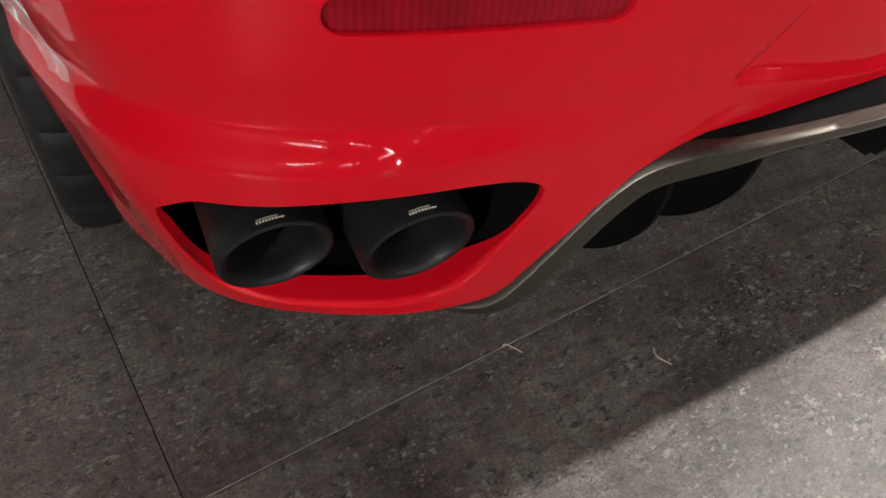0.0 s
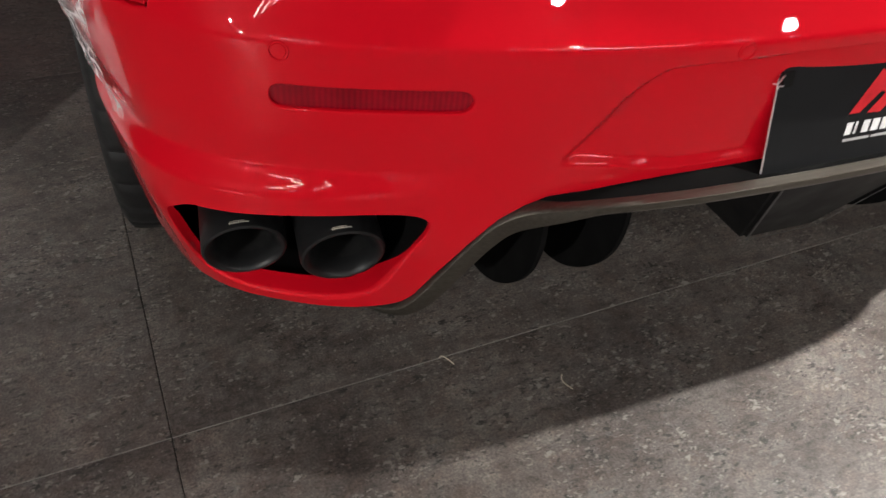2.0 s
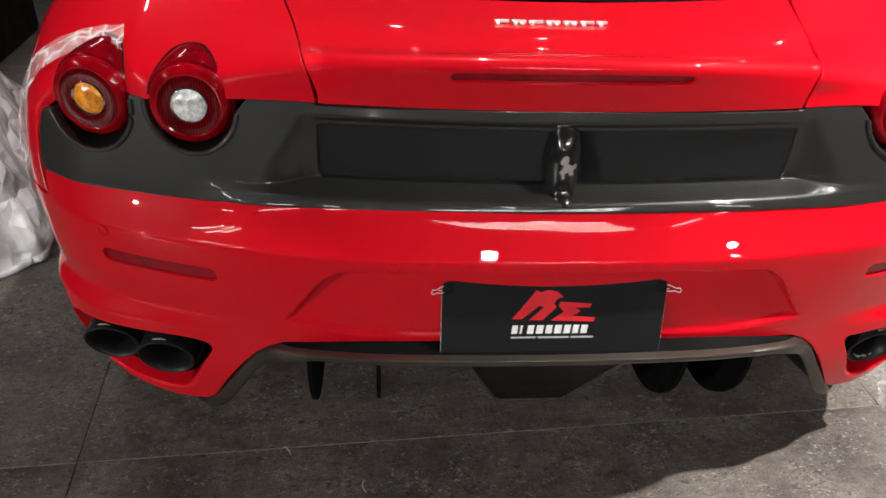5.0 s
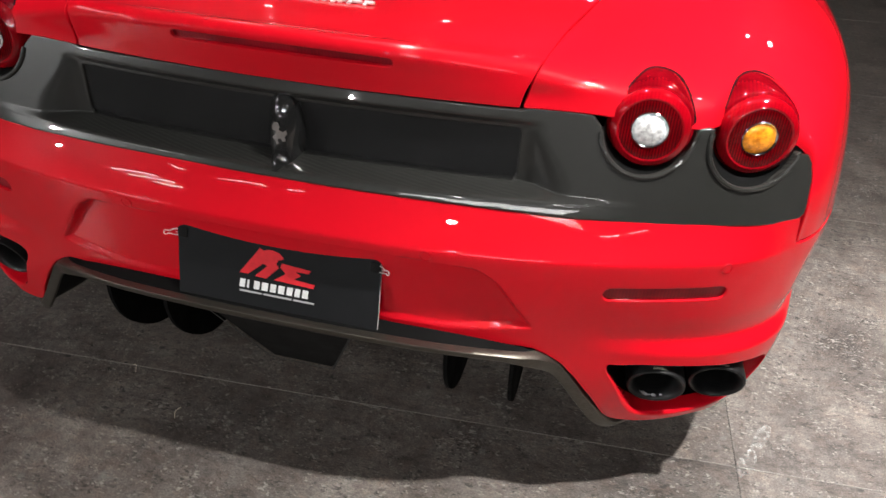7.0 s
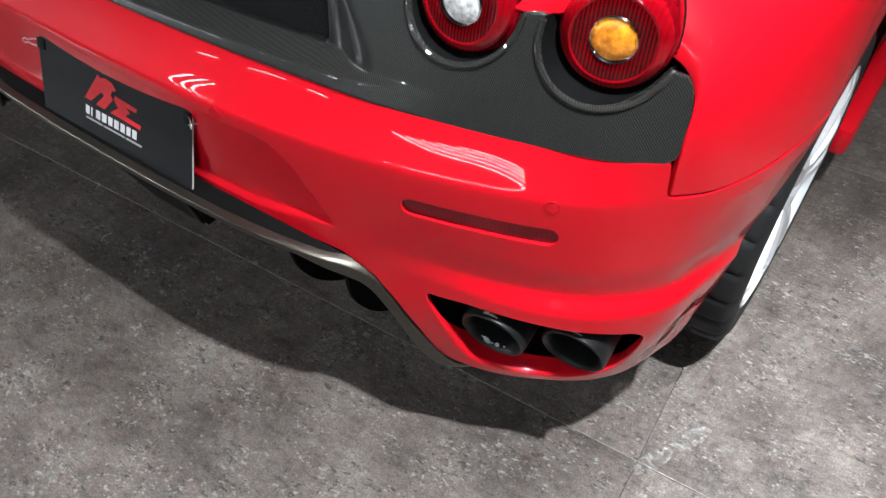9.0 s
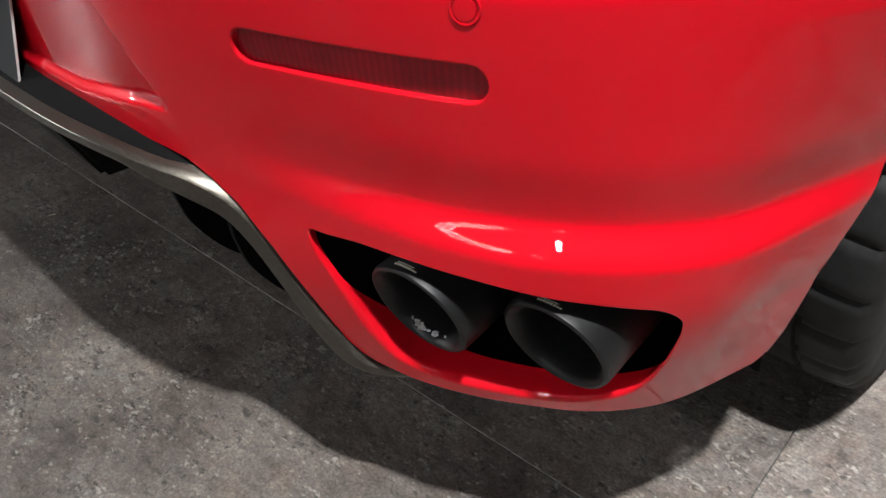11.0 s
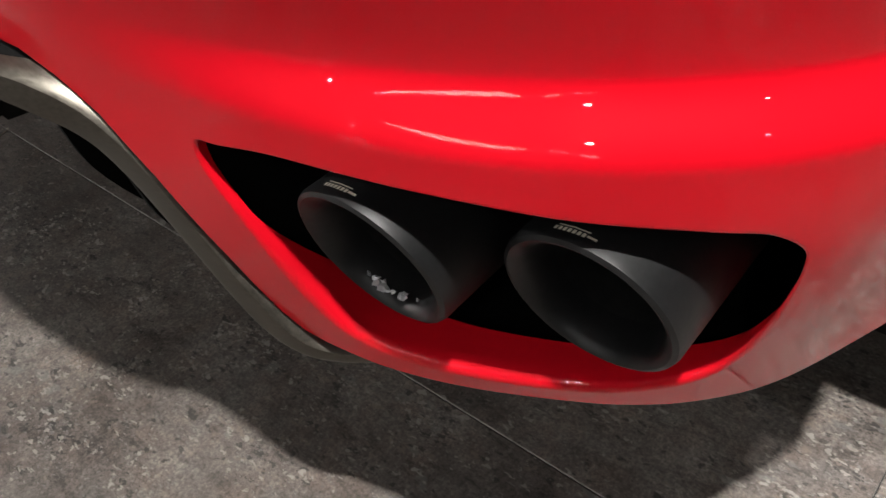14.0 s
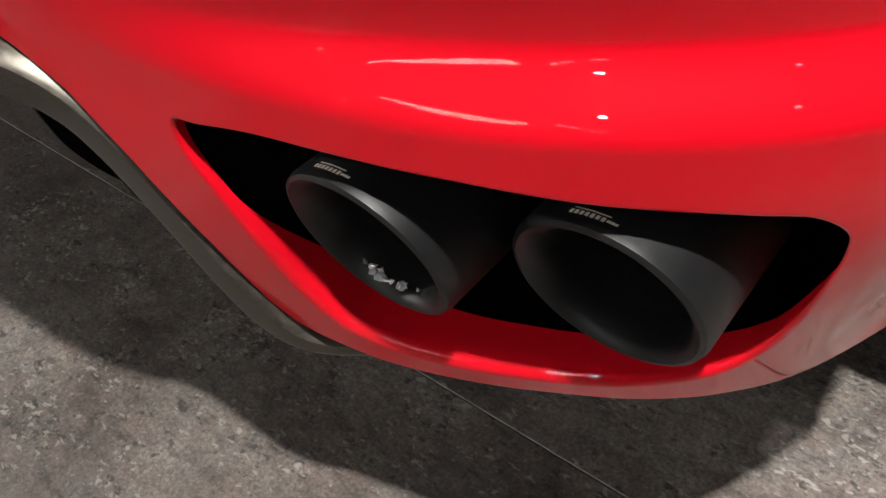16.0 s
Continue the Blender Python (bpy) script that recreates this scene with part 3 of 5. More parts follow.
def bumper_set(u, z):
    """How far the bumper's skin stands out from the plan line, at a height."""
    a, z = np.abs(np.asarray(u, float)), np.asarray(z, float)
    x = np.where(a > PU[10], 0.93, plan_x(np.minimum(a, PU[10])))
    w = 0.0022
    h = w * np.logaddexp(0, (z - CREASE) / w)
    steep = 1 - 0.075 * step(-0.02, -0.18, np.asarray(u, float)) * step(-0.68, -0.55, np.asarray(u, float))
    d = top_set(x) / 0.075 * h * (1.26 - 0.26 * h / 0.07) * steep
    d = d + low_set(x) * step(0, 1, (CREASE - z) / (CREASE - 0.42))
    d = d - (0.014 + 0.010 * step(0.68, 0.85, a) - 0.012 * step(0.92, 1.08, a)) * np.clip((0.40 - z) / 0.14, 0, 2) ** 2
    d = d - 0.024 * step(0.90, 1.08, a) * np.clip((0.625 - z) / 0.22, 0, 1.2)
    zr = 0.466 + 0.03 * step(0.25, 0.7, a - u_of_x(0.88)) - 0.011 * step(0.45, 0.65, np.asarray(u, float))
    r = ridge_set(x) * (1 - 0.6 * step(1.0, 1.2, a))
    d = d + r * step(zr + 0.0235, zr - 0.014, z) * step(zr - 0.20, zr - 0.03, z) - 0.25 * r * step(zr + 0.075, zr + 0.024, z) * step(zr - 0.014, zr + 0.024, z)
    # flat pockets beside the board, each with a slanting outer edge
    edge = np.interp(z, [.490, .507, .540, .570, .584, .600, .615, .630], [.470, .461, .436, .415, .406, .391, .369, .345])
    head = 0.617 + 0.04 * (0.37 - np.clip(x, 0.20, 0.37))
    foot = 0.488 + 0.016 * step(0.30, 0.46, x)
    pocket = step(0, 0.016, edge - x) * step(head + 0.004, head - 0.007, z) * step(foot - 0.009, foot + 0.005, z) * (a < 0.7)
    return d - (0.007 + 0.15 * np.clip(z - 0.49, 0, 0.13)) * pocket


def bumper(u, z):
    u, z = np.asarray(u, float), np.asarray(z, float)
    a, s, e = np.abs(u), np.where(u < 0, -1.0, 1.0), 1e-4
    dx, dy = plan_x(a + e) - plan_x(np.abs(a - e)), plan_y(a + e) - plan_y(np.abs(a - e))
    dx = np.where(a < e, 1.0, dx)
    dy = np.where(a < e, 0.0, dy)
    n = np.hypot(dx, dy)
    d = bumper_set(u, z)
    return np.stack([s * (plan_x(a) + dy / n * d), plan_y(a) - dx / n * d, z], -1)


def mirror(loop):
    m = np.array(loop, float)[::-1].copy()
    m[:, 0] *= -1
    return m


WHEEL_Y, WHEEL_Z, WHEEL_R, ARCH_R = 0.770, 0.340, 0.338, 0.400
EXHAUST = [(.611, .416), (.632, .4215), (.67, .426), (.71, .427), (.75, .4265), (.79, .425), (.835, .421), (.87, .418), (.90, .414), (.925, .406), (.943, .393),
           (.947, .378), (.946, .36), (.941, .325), (.931, .296), (.916, .280), (.893, .271), (.86, .265), (.826, .264), (.775, .266), (.738, .268), (.703, .274),
           (.679, .285), (.659, .310), (.645, .336), (.628, .367), (.610, .398)]


def arch(r, z0, z1, n=24):
    """The wheel arch's edge between two heights, on the rear side, as (y, z)."""
    z = np.linspace(z0, z1, n)
    return [(WHEEL_Y - math.sqrt(max(r * r - (q - WHEEL_Z) ** 2, 0)), q) for q in z]


def bumper_outline():
    half = [(0, .459), (.15, .460), (.285, .462), (.388, .461), (.442, .457), (.47, .452), (.497, .438), (.527, .416), (.56, .378), (.60, .322), (.627, .278), (.642, .264),
            (.66, .258), (.70, .253), (.78, .249), (.86, .246), (.93, .245), (1.0, .246), (1.05, .248)]
    side = [(float(u_of_y(y)), z) for y, z in [(.325, .250), (.342, .262), (.349, .285), (.351, .32), (.353, .36), (.360, .40), (.376, .44), (.402, .49), (.435, .54), (.472, .60), (.513, .655)]]
    top = [(1.06, .652), (.98, .649), (.935, .648), (.917, .652), (.913, .662), (.911, .69), (.909, .703), (.903, .7045), (.86, .7030), (.77, .7025), (.69, .7035), (.60, .7065), (.5, .7090), (.42, .7115), (.33, .7130), (.23, .7150), (.128, .7160), (0, .7170)]
    right = resample(np.array(half + side + top), 0.007)
    left = mirror(right)
    return np.vstack([right, left[1:-1]])


def stadium(u0, u1, z0, z1, gap=0.004):
    r = (z1 - z0) / 2
    pts = [(u1 - r + r * math.sin(a), (z0 + z1) / 2 - r * math.cos(a)) for a in np.linspace(0, math.pi, 9)]
    pts += [(u0 + r - r * math.sin(a), (z0 + z1) / 2 + r * math.cos(a)) for a in np.linspace(0, math.pi, 9)]
    return resample(pts, gap, True)


REFL = (.570, .790, .5675, .600)
SENSORS = [(.274, .635), (.773, .636)]


# ---------------------------------------------------------------- the car: panels
LOW_X = np.array([0, .15, .3, .45, .6, .72, .8, .86])
panel_low = even(LOW_X, bumper(u_of_x(LOW_X), np.full(8, .708))[:, 1] + .002)
panel_top = even([0, .2, .39, .52, .66, .76, .84, .90], [.058, .064, .084, .106, .128, .160, .205, .25])
GRILLE = (.398, .738, .836)
LAMPS = [(.591, .1085, .852, .063, 1.0, 6.0, .0745), (.762, .166, .838, .0655, 14.0, 2.0, .0765)]


def grille_y(x):
    return 0.066 + 0.14 * np.asarray(x, float) ** 2


def rear_panel(x, z):
    a, z = np.abs(np.asarray(x, float)), np.asarray(z, float)
    lo, hi = panel_low(a), panel_top(a)
    t = np.clip((z - 0.708) / 0.154, -0.2, 1.2)
    y = lo + (hi - lo) * t - 0.005 * step(0.742, 0.727, z) * step(.62, .45, a)
    w = np.clip(z - 0.712, 0, 0.015) * step(0.62, 0.5, a)
    y = y + 0.12 * w + 4 * w * w
    rec = grille_y(np.minimum(a, .42))
    inner = step(0.727, 0.741, z) * step(0.852, 0.838, z)
    wide = 0.495 - 0.055 * step(0.74, 0.84, z)
    m = inner * step(wide, 0.396, a)
    return np.stack([np.asarray(x, float), y + m * np.maximum(rec - y, 0), z], -1)


def arc(cx, cz, r, a0, a1, n=24):
    return [(cx + r * math.cos(t), cz + r * math.sin(t)) for t in np.radians(np.linspace(a0, a1, n))]


def panel_outline():
    (ix, _, iz, _, _, _, ir), (ox, _, oz, _, _, _, o_r) = LAMPS
    right = [(0, .7205), (.15, .7190), (.3, .7170), (.41, .7150), (.49, .7125), (.585, .7100), (.67, .7070), (.745, .7060), (.82, .7062), (.858, .7085), (.8655, .714), (.867, .73), (.8645, .765), (.8560, .795), (.849, .8055), (.838, .8085)]
    right += arc(ox, oz, o_r, -20, -192)
    right += arc(ix, iz, ir, 1, -173)
    right += [(.50, .8620), (.42, .8650), (.402, .8650), (.396, .8625), (.392, .8610), (.2, .8645), (0, .8660)]
    right = resample(np.array(right), 0.006)
    return np.vstack([right, mirror(right)[1:-1]])


LID = [(0.0, .060, .870, .086, .869, .391), (.025, .056, .895, .088, .892, .396), (.055, .050, .925, .094, .912, .405), (.073, .049, .943, .100, .923, .410), (.083, .056, .951, .108, .930, .413),
       (.112, .085, .950, .135, .934, .418), (.187, .160, .946, .200, .944, .430), (.287, .260, .943, .280, .953, .448), (.427, .400, .939, .395, .960, .476)]
LB = [r[0] for r in LID]
lid_yc, lid_zc, lid_ye, lid_ze, lid_w = (spline(LB, [r[k] for r in LID]) for k in range(1, 6))


def lid(x, b):
    x, b = np.asarray(x, float), np.asarray(b, float)
    t = np.clip((x / lid_w(b)) ** 2, 0, 1.1)
    return np.stack([x, lid_yc(b) + (lid_ye(b) - lid_yc(b)) * t, lid_zc(b) + (lid_ze(b) - lid_zc(b)) * t], -1)


FENDER = [
    [(.396, .087, .870), (.404, .092, .897), (.415, .106, .929), (.437, .220, .947), (.480, .390, .963), (.545, .700, 1.01), (.62, 1.30, 1.10)],
    [(.522, .108, .866), (.526, .117, .889), (.532, .138, .908), (.545, .225, .938), (.580, .400, .972), (.630, .700, 1.01), (.70, 1.30, 1.05)],
    [(.662, .127, .857), (.665, .143, .880), (.670, .175, .900), (.678, .260, .930), (.700, .420, .965), (.735, .700, .990), (.78, 1.30, 1.00)],
    [(.704, .166, .853), (.708, .181, .877), (.714, .207, .896), (.727, .277, .922), (.755, .427, .953), (.792, .700, .976), (.825, 1.30, .98)],
    [(.765, .193, .841), (.772, .208, .865), (.782, .232, .884), (.795, .292, .906), (.815, .430, .934), (.842, .700, .953), (.862, 1.30, .953)],
    [(.8455, .2050, .808), (.853, .209, .822), (.864, .234, .837), (.886, .303, .855), (.916, .450, .877), (.937, .700, .893), (.944, 1.30, .885)],
    [(.8710, .1835, .745), (.878, .191, .748), (.896, .214, .753), (.924, .283, .762), (.959, .430, .778), (.978, .700, .790), (.978, 1.30, .79)],
    [(.8745, .1800, .657), (.885, .1925, .656), (.908, .2195, .656), (.940, .2865, .658), (.974, .423, .663), (.987, .700, .668), (.983, 1.30, .668)],
]
fender = net(FENDER)


def fender_outline():
    bs = np.linspace(0, 1, 400)
    # where the wheel arch cuts the lower edge
    aa = np.linspace(0.5, 1, 600)
    cut = []
    for b in bs:
        p = fender(aa, np.full(600, b))
        inn = (p[:, 1] - WHEEL_Y) ** 2 + (p[:, 2] - WHEEL_Z) ** 2 < ARCH_R ** 2
        cut.append(aa[np.argmax(inn)] if inn.any() else 1.0)
    edge = [(c, b) for c, b in zip(cut, bs)]
    outline = [(0, 0)] + [(a, 0) for a in np.linspace(0, 1, 80)[1:-1]] + edge[::2] + [(a, 1) for a in np.linspace(1, 0, 60)[1:-1]] + [(0, b) for b in np.linspace(1, 0, 100)[:-1]]
    return np.array(outline)


def flipped(f):
    def g(a, b):
        return f(a, b) * np.array([-1.0, 1, 1])
    return g


def disc_frame(x, y, z, az, el):
    """A pose whose z axis points out to the rear, az degrees outwards and el up."""
    a, e = radians(az), radians(el)
    n = Vector((math.sin(a) * math.cos(e), -math.cos(a) * math.cos(e), math.sin(e)))
    q = n.to_track_quat("Z", "Y").to_matrix().to_4x4()
    return Matrix.Translation((x, y, z)) @ q


def tail_lamp(side, spec, amber, car, body):
    x, y, z, r, az, el, cut = spec
    m = disc_frame(side * x, y, z, side * az, el)
    lens = lathe("tail_lamp", [(r * .76, 0.0035), (r * .80, 0.0045), (r - 0.005, 0.0005), (r - .001, -0.004), (r, -0.009), (r + 0.0004, -0.020)], LENS, car, m, 64,
                 "round red tail lamp with an amber centre" if amber else "round red tail lamp with a clear centre")
    lathe("lens_core", [(0.0265, 0.0025), (0.036, 0.0040), (r * .70, 0.0040), (r * .765, 0.0034)], LENSCORE, lens, m, 64, "dark red ribbed lens around the bulb")
    verts, faces, n = [], [], 64
    hood = [(r + 0.0002, -0.015, 0), (r + 0.0034, -0.017, .0005), (r + 0.0050, -0.021, .001), (r + 0.0062, -0.045, .004), (r + .0045, -0.070, .009), (r - .002, -0.10, .013), (r - .014, -0.135, .016), (r - .030, -0.18, .017)]
    for rad, back, rise in hood:
        for k in range(n):
            t = 2 * math.pi * k / n
            q = m @ Vector((rad * math.cos(t), rad * math.sin(t), back))
            verts.append((q.x, q.y, q.z + rise * (1 if amber else 1.25)))
    for i in range(len(hood) - 1):
        faces += [(i * n + k, i * n + (k + 1) % n, (i + 1) * n + (k + 1) % n, (i + 1) * n + k) for k in range(n)]
    lines = [[Vector(verts[i * n + k]) for i in range(len(hood))] for k in range(n)]
    finish("lamp_hood", verts, faces, LENSRIM, lens, "glossy dark red lamp hood")
    # black seal where the hood enters the body
    seal = {}
    for k, line in enumerate(lines):
        for p, q in zip(line[1:-1], line[2:]):
            hit = body.ray_cast(p, (q - p).normalized(), (q - p).length)
            if hit[0] is not None:
                seal[k] = hit[0]
                break
    order = sorted(seal, key=lambda k: (k - (min(set(range(n)) - set(seal)) if len(seal) < n else 0)) % n)
    runs = [[]]
    for k in order:
        if runs[-1] and (seal[k] - seal[runs[-1][-1]]).length > 0.03:
            runs.append([])
        runs[-1].append(k)
    best = max(runs, key=len)
    if len(best) > 4:
        tube("hood_seal", [seal[k] for k in best], 0.0020, DARK, lens, "thin black seal round the hood", n=6)
    lathe("bulb_lens", [(0.0001, 0.0085), (0.010, 0.008), (0.019, 0.006), (0.025, 0.003), (0.0265, 0.0)], AMBER if amber else CLEAR, lens, m, 40, "amber indicator lens" if amber else "clear faceted lens")
    lathe("bulb_ring", [(0.0255, 0.003), (0.0275, 0.005), (0.029, 0.0035), (0.029, 0.0)], CHROME, lens, m, 40, "thin chrome ring")
    # the dark cup below the lamp
    span = (-176, 2) if x < .65 else (-194, -16)
    angles = np.radians(np.linspace(span[0], span[1], 48))
    verts = []
    for rad, back in ((cut - 0.001, -0.0005), (cut - 0.004, 0.006), (r + 0.004, 0.05)):
        for t in angles:
            px, pz = x + (cut - 0.001) * math.cos(t), z + (cut - 0.001) * math.sin(t)
            q = rear_panel(np.array([min(px, .86)]), np.array([min(pz, .87)]))[0]
            verts.append((side * (x + rad * math.cos(t)), q[1] + back, z + rad * math.sin(t)))
    n = len(angles)
    finish("lamp_cup", verts, [(i * n + k, i * n + k + 1, i * n + n + k + 1, i * n + n + k) for i in range(2) for k in range(n - 1)], DARK, lens, "black recess below the lamp")
    return lens


def lip_ring(side, spec, parent):
    x, y, z, r, az, el, cut = spec
    span = {0.591: (-172, 0), 0.762: (-190, -22)}[x]
    path = []
    for t in np.radians(np.linspace(span[0], span[1], 40)):
        px, pz = x + (cut - 0.001) * math.cos(t), z + (cut - 0.001) * math.sin(t)
        q = rear_panel(np.array([px]), np.array([pz]))[0]
        path.append((side * q[0], q[1] - 0.001, q[2]))
    tube("lamp_lip", path, 0.0042, CARBON, parent, "rolled carbon lip under the lamp")


def exhaust_tip(side, x, y, z, r, az, inner_shine, car):
    m = disc_frame(side * x, y, z, side * az, -3)
    slope = math.tan(radians(14))
    def cut(px, py, h):
        return slope * py if h > -0.12 else 0
    # local y points up in the rim's frame
    prof = [(r - 0.0160, -0.22), (r - 0.0155, -0.030), (r - 0.0140, -0.018), (r - 0.0105, -0.007), (r - 0.0065, -0.0012), (r - 0.0040, 0.0), (r - 0.0012, -0.0015), (r, -0.0055), (r, -0.11), (r - 0.006, -0.17), (r - 0.02, -0.23)]
    tip = lathe("exhaust_tip", prof, SATIN, car, m, 64, "satin black round exhaust tip with a rolled edge", cut=cut)
    lathe("pipe_inside", [(r - 0.0158, -0.028), (r - 0.017, -0.05), (r - 0.019, -0.215), (0.001, -0.216)], SOOT, tip, m, 48, "sooty inside of the pipe", cut=cut)
    # etched mark on top of the edge: a lettering-sized row of bars
    best = max(np.linspace(0, 2 * math.pi, 360), key=lambda t: (m.to_3x3() @ Vector((math.cos(t), math.sin(t), 0))).z)
    bm = bmesh.new()
    lay = [(-0.13, 0.05, 0.0008)] + [(-0.05 + 0.05 * j, 0.017, 0.0014) for j in range(7)] + [(0.08, 0.17, 0.0004)]
    for k, (a, w, h) in enumerate(lay):
        t0, t1 = best + a - w, best + a + w
        off = -0.0115 if k == len(lay) - 1 else -0.0085
        ring = []
        for t in (t0, (t0 + t1) / 2, t1):
            for hh in (off - h, off + h):
                px, py = (r + 0.0004) * math.cos(t), (r + 0.0004) * math.sin(t)
                ring.append(bm.verts.new(m @ Vector((px, py, hh + slope * py))))
        bm.faces.new((ring[0], ring[2], ring[3], ring[1]))
        bm.faces.new((ring[2], ring[4], ring[5], ring[3]))
    part("etched_mark", bm, LOGO_GOLD, tip, "row of small pale etched marks")
    if inner_shine:
        rng = random.Random(5)
        low = best + math.pi
        for t, deep, size in ((-0.62, 0.010, 0.0022), (-0.50, 0.013, 0.0030), (-0.42, 0.008, 0.0042), (-0.30, 0.009, 0.0048), (-0.22, 0.007, 0.0040), (-0.36, 0.014, 0.0026), (-0.08, 0.009, 0.0024),
                              (0.08, 0.008, 0.0042), (0.15, 0.006, 0.0034), (0.12, 0.013, 0.0020), (0.48, 0.010, 0.0018), (0.42, 0.012, 0.0016)):
            # a crumpled fleck, pale to give a glint: a jagged ring with folds across it
            t += low
            size *= 1.2
            h = slope * (r - 0.0145) * math.sin(t) - deep * 0.45 - 0.003
            bm = bmesh.new()
            ring = []
            for q in np.linspace(0, 2 * math.pi, 8)[:-1]:
                far = rng.uniform(0.5, 1.5) * size
                e = t + far * math.cos(q) / r
                lift = r - 0.0142 - rng.uniform(0, 0.0022)
                ring.append(bm.verts.new(m @ Vector((lift * math.cos(e), lift * math.sin(e), h + far * 0.6 * math.sin(q)))))
            folds = []
            for f in (-0.3, 0.35):
                lift = r - 0.0145 - rng.uniform(0.001, 0.003)
                e = t + f * size / r
                folds.append(bm.verts.new(m @ Vector((lift * math.cos(e), lift * math.sin(e), h + rng.uniform(-0.3, 0.3) * size))))
            a, b = folds[1], folds[0]
            for j in range(7):
                own = a if j in (0, 1, 5, 6) else b
                bm.faces.new((ring[j], ring[(j + 1) % 7], own))
            bm.faces.new((ring[2], b, a))
            bm.faces.new((ring[5], a, b))
            part("foil_scrap", bm, FOIL, tip, "pale crumpled scrap inside the pipe, glint in its colour", smooth=False)
    return tip


def bumper_parts(car):
    e_r = smooth_loop([(u, z - (.003 if z > .405 and .63 < u < .92 else 0)) for u, z in EXHAUST], 0.005)
    e_l = smooth_loop([(u, z + (.005 if z > .405 and .63 < u < .92 else 0)) for u, z in EXHAUST], 0.005)
    refl = [stadium(*REFL)]
    holes = [e_r, mirror(e_l), refl[0], mirror(refl[0])]
    us = np.unique(np.r_[np.arange(-1.30, -.50, .011), np.arange(-.50, -.34, .0045), np.arange(-.34, .34, .011), np.arange(.34, .50, .0045), np.arange(.50, 1.301, 0.011)].round(5))
    def lip(e):
        return 0.007 + 0.036 * step(.37, .275, e[:, 1]) + 0.038 * step(.905, .94, e[:, 0]) * step(.405, .36, e[:, 1]) * step(.28, .34, e[:, 1])
    def roll(e):
        return 0.0025 + 0.0065 * step(.39, .30, e[:, 1])
    def wider(e):
        # make room for the rolled lower edge
        t = np.roll(e, -1, axis=0) - np.roll(e, 1, axis=0)
        t /= np.linalg.norm(t, axis=1)[:, None]
        side = np.stack([t[:, 1], -t[:, 0]], 1) * np.sign(np.sum(e[:, 0] * np.roll(e[:, 1], -1) - np.roll(e[:, 0], -1) * e[:, 1]))
        return e + side * (0.0035 * step(.39, .30, e[:, 1]))[:, None]
    e_r, e_l = wider(e_r), wider(e_l)
    holes[0], holes[1] = e_r, mirror(e_l)
    vs = np.unique(np.r_[np.arange(.235, .44, .009), np.arange(.44, .52, .0038), np.arange(.52, .59, .008), np.arange(.59, .63, .0038), np.arange(.632, .658, .0016), np.arange(.66, .725, .007)])
    ob = skin("rear_bumper", bumper, bumper_outline(), holes, us, vs, RED, car, "glossy red rear bumper with two exhaust openings", rim=0.012, rim_dir=(0, 1, 0), rims=(lip(e_r), lip(e_l)[::-1], 0.006, 0.006), fold=0.003, folds=(roll(e_r), roll(e_l)[::-1], 0.0025, 0.0025))
    for s in (1, -1):
        # reflectors, set back in their slots
        g = stadium(REFL[0] + .001, REFL[1] - .001, REFL[2] + .001, REFL[3] - .001, 0.006)
        g = g if s > 0 else mirror(g)
        def deep(u, z):
            p = bumper(u, z)
            return p + np.array([0.0, 0.0055, 0.0])
        skin("reflector", deep, g, [], np.arange(-.85, .85, .012), np.arange(.56, .61, .006), REFLECT, ob, "dark red bumper reflector in a slot", rim=0.0)
        for u, z in SENSORS:
            p = bumper(np.array([s * u]), np.array([z]))[0]
            q = surface_normals(bumper, np.array([[s * u, z]]))[0]
            m = Matrix.Translation(p) @ Vector(q).to_track_quat("Z", "Y").to_matrix().to_4x4()
            lathe("parking_sensor", [(0.0001, 0.0012), (0.0075, 0.0010), (0.0082, -0.0004), (0.0090, -0.0006), (0.0094, 0.0009), (0.0104, 0.0011), (0.0112, 0.0)], RED, ob, m, 28, "small round red parking sensor")
    return ob


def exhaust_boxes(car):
    """Near-black shells behind the bumper's openings; the hollows' shade is in their colour."""
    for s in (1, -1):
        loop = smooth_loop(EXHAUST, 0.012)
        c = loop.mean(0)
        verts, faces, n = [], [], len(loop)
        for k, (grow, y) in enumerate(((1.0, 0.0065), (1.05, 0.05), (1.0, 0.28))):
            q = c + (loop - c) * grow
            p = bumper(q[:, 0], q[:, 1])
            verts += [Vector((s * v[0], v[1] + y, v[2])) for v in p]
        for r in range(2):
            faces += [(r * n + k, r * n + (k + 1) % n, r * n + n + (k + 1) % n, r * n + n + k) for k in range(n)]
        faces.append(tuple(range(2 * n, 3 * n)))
        finish("exhaust_recess", verts, faces, DARK, car, "near-black shell behind the exhaust opening, shade in its colour")


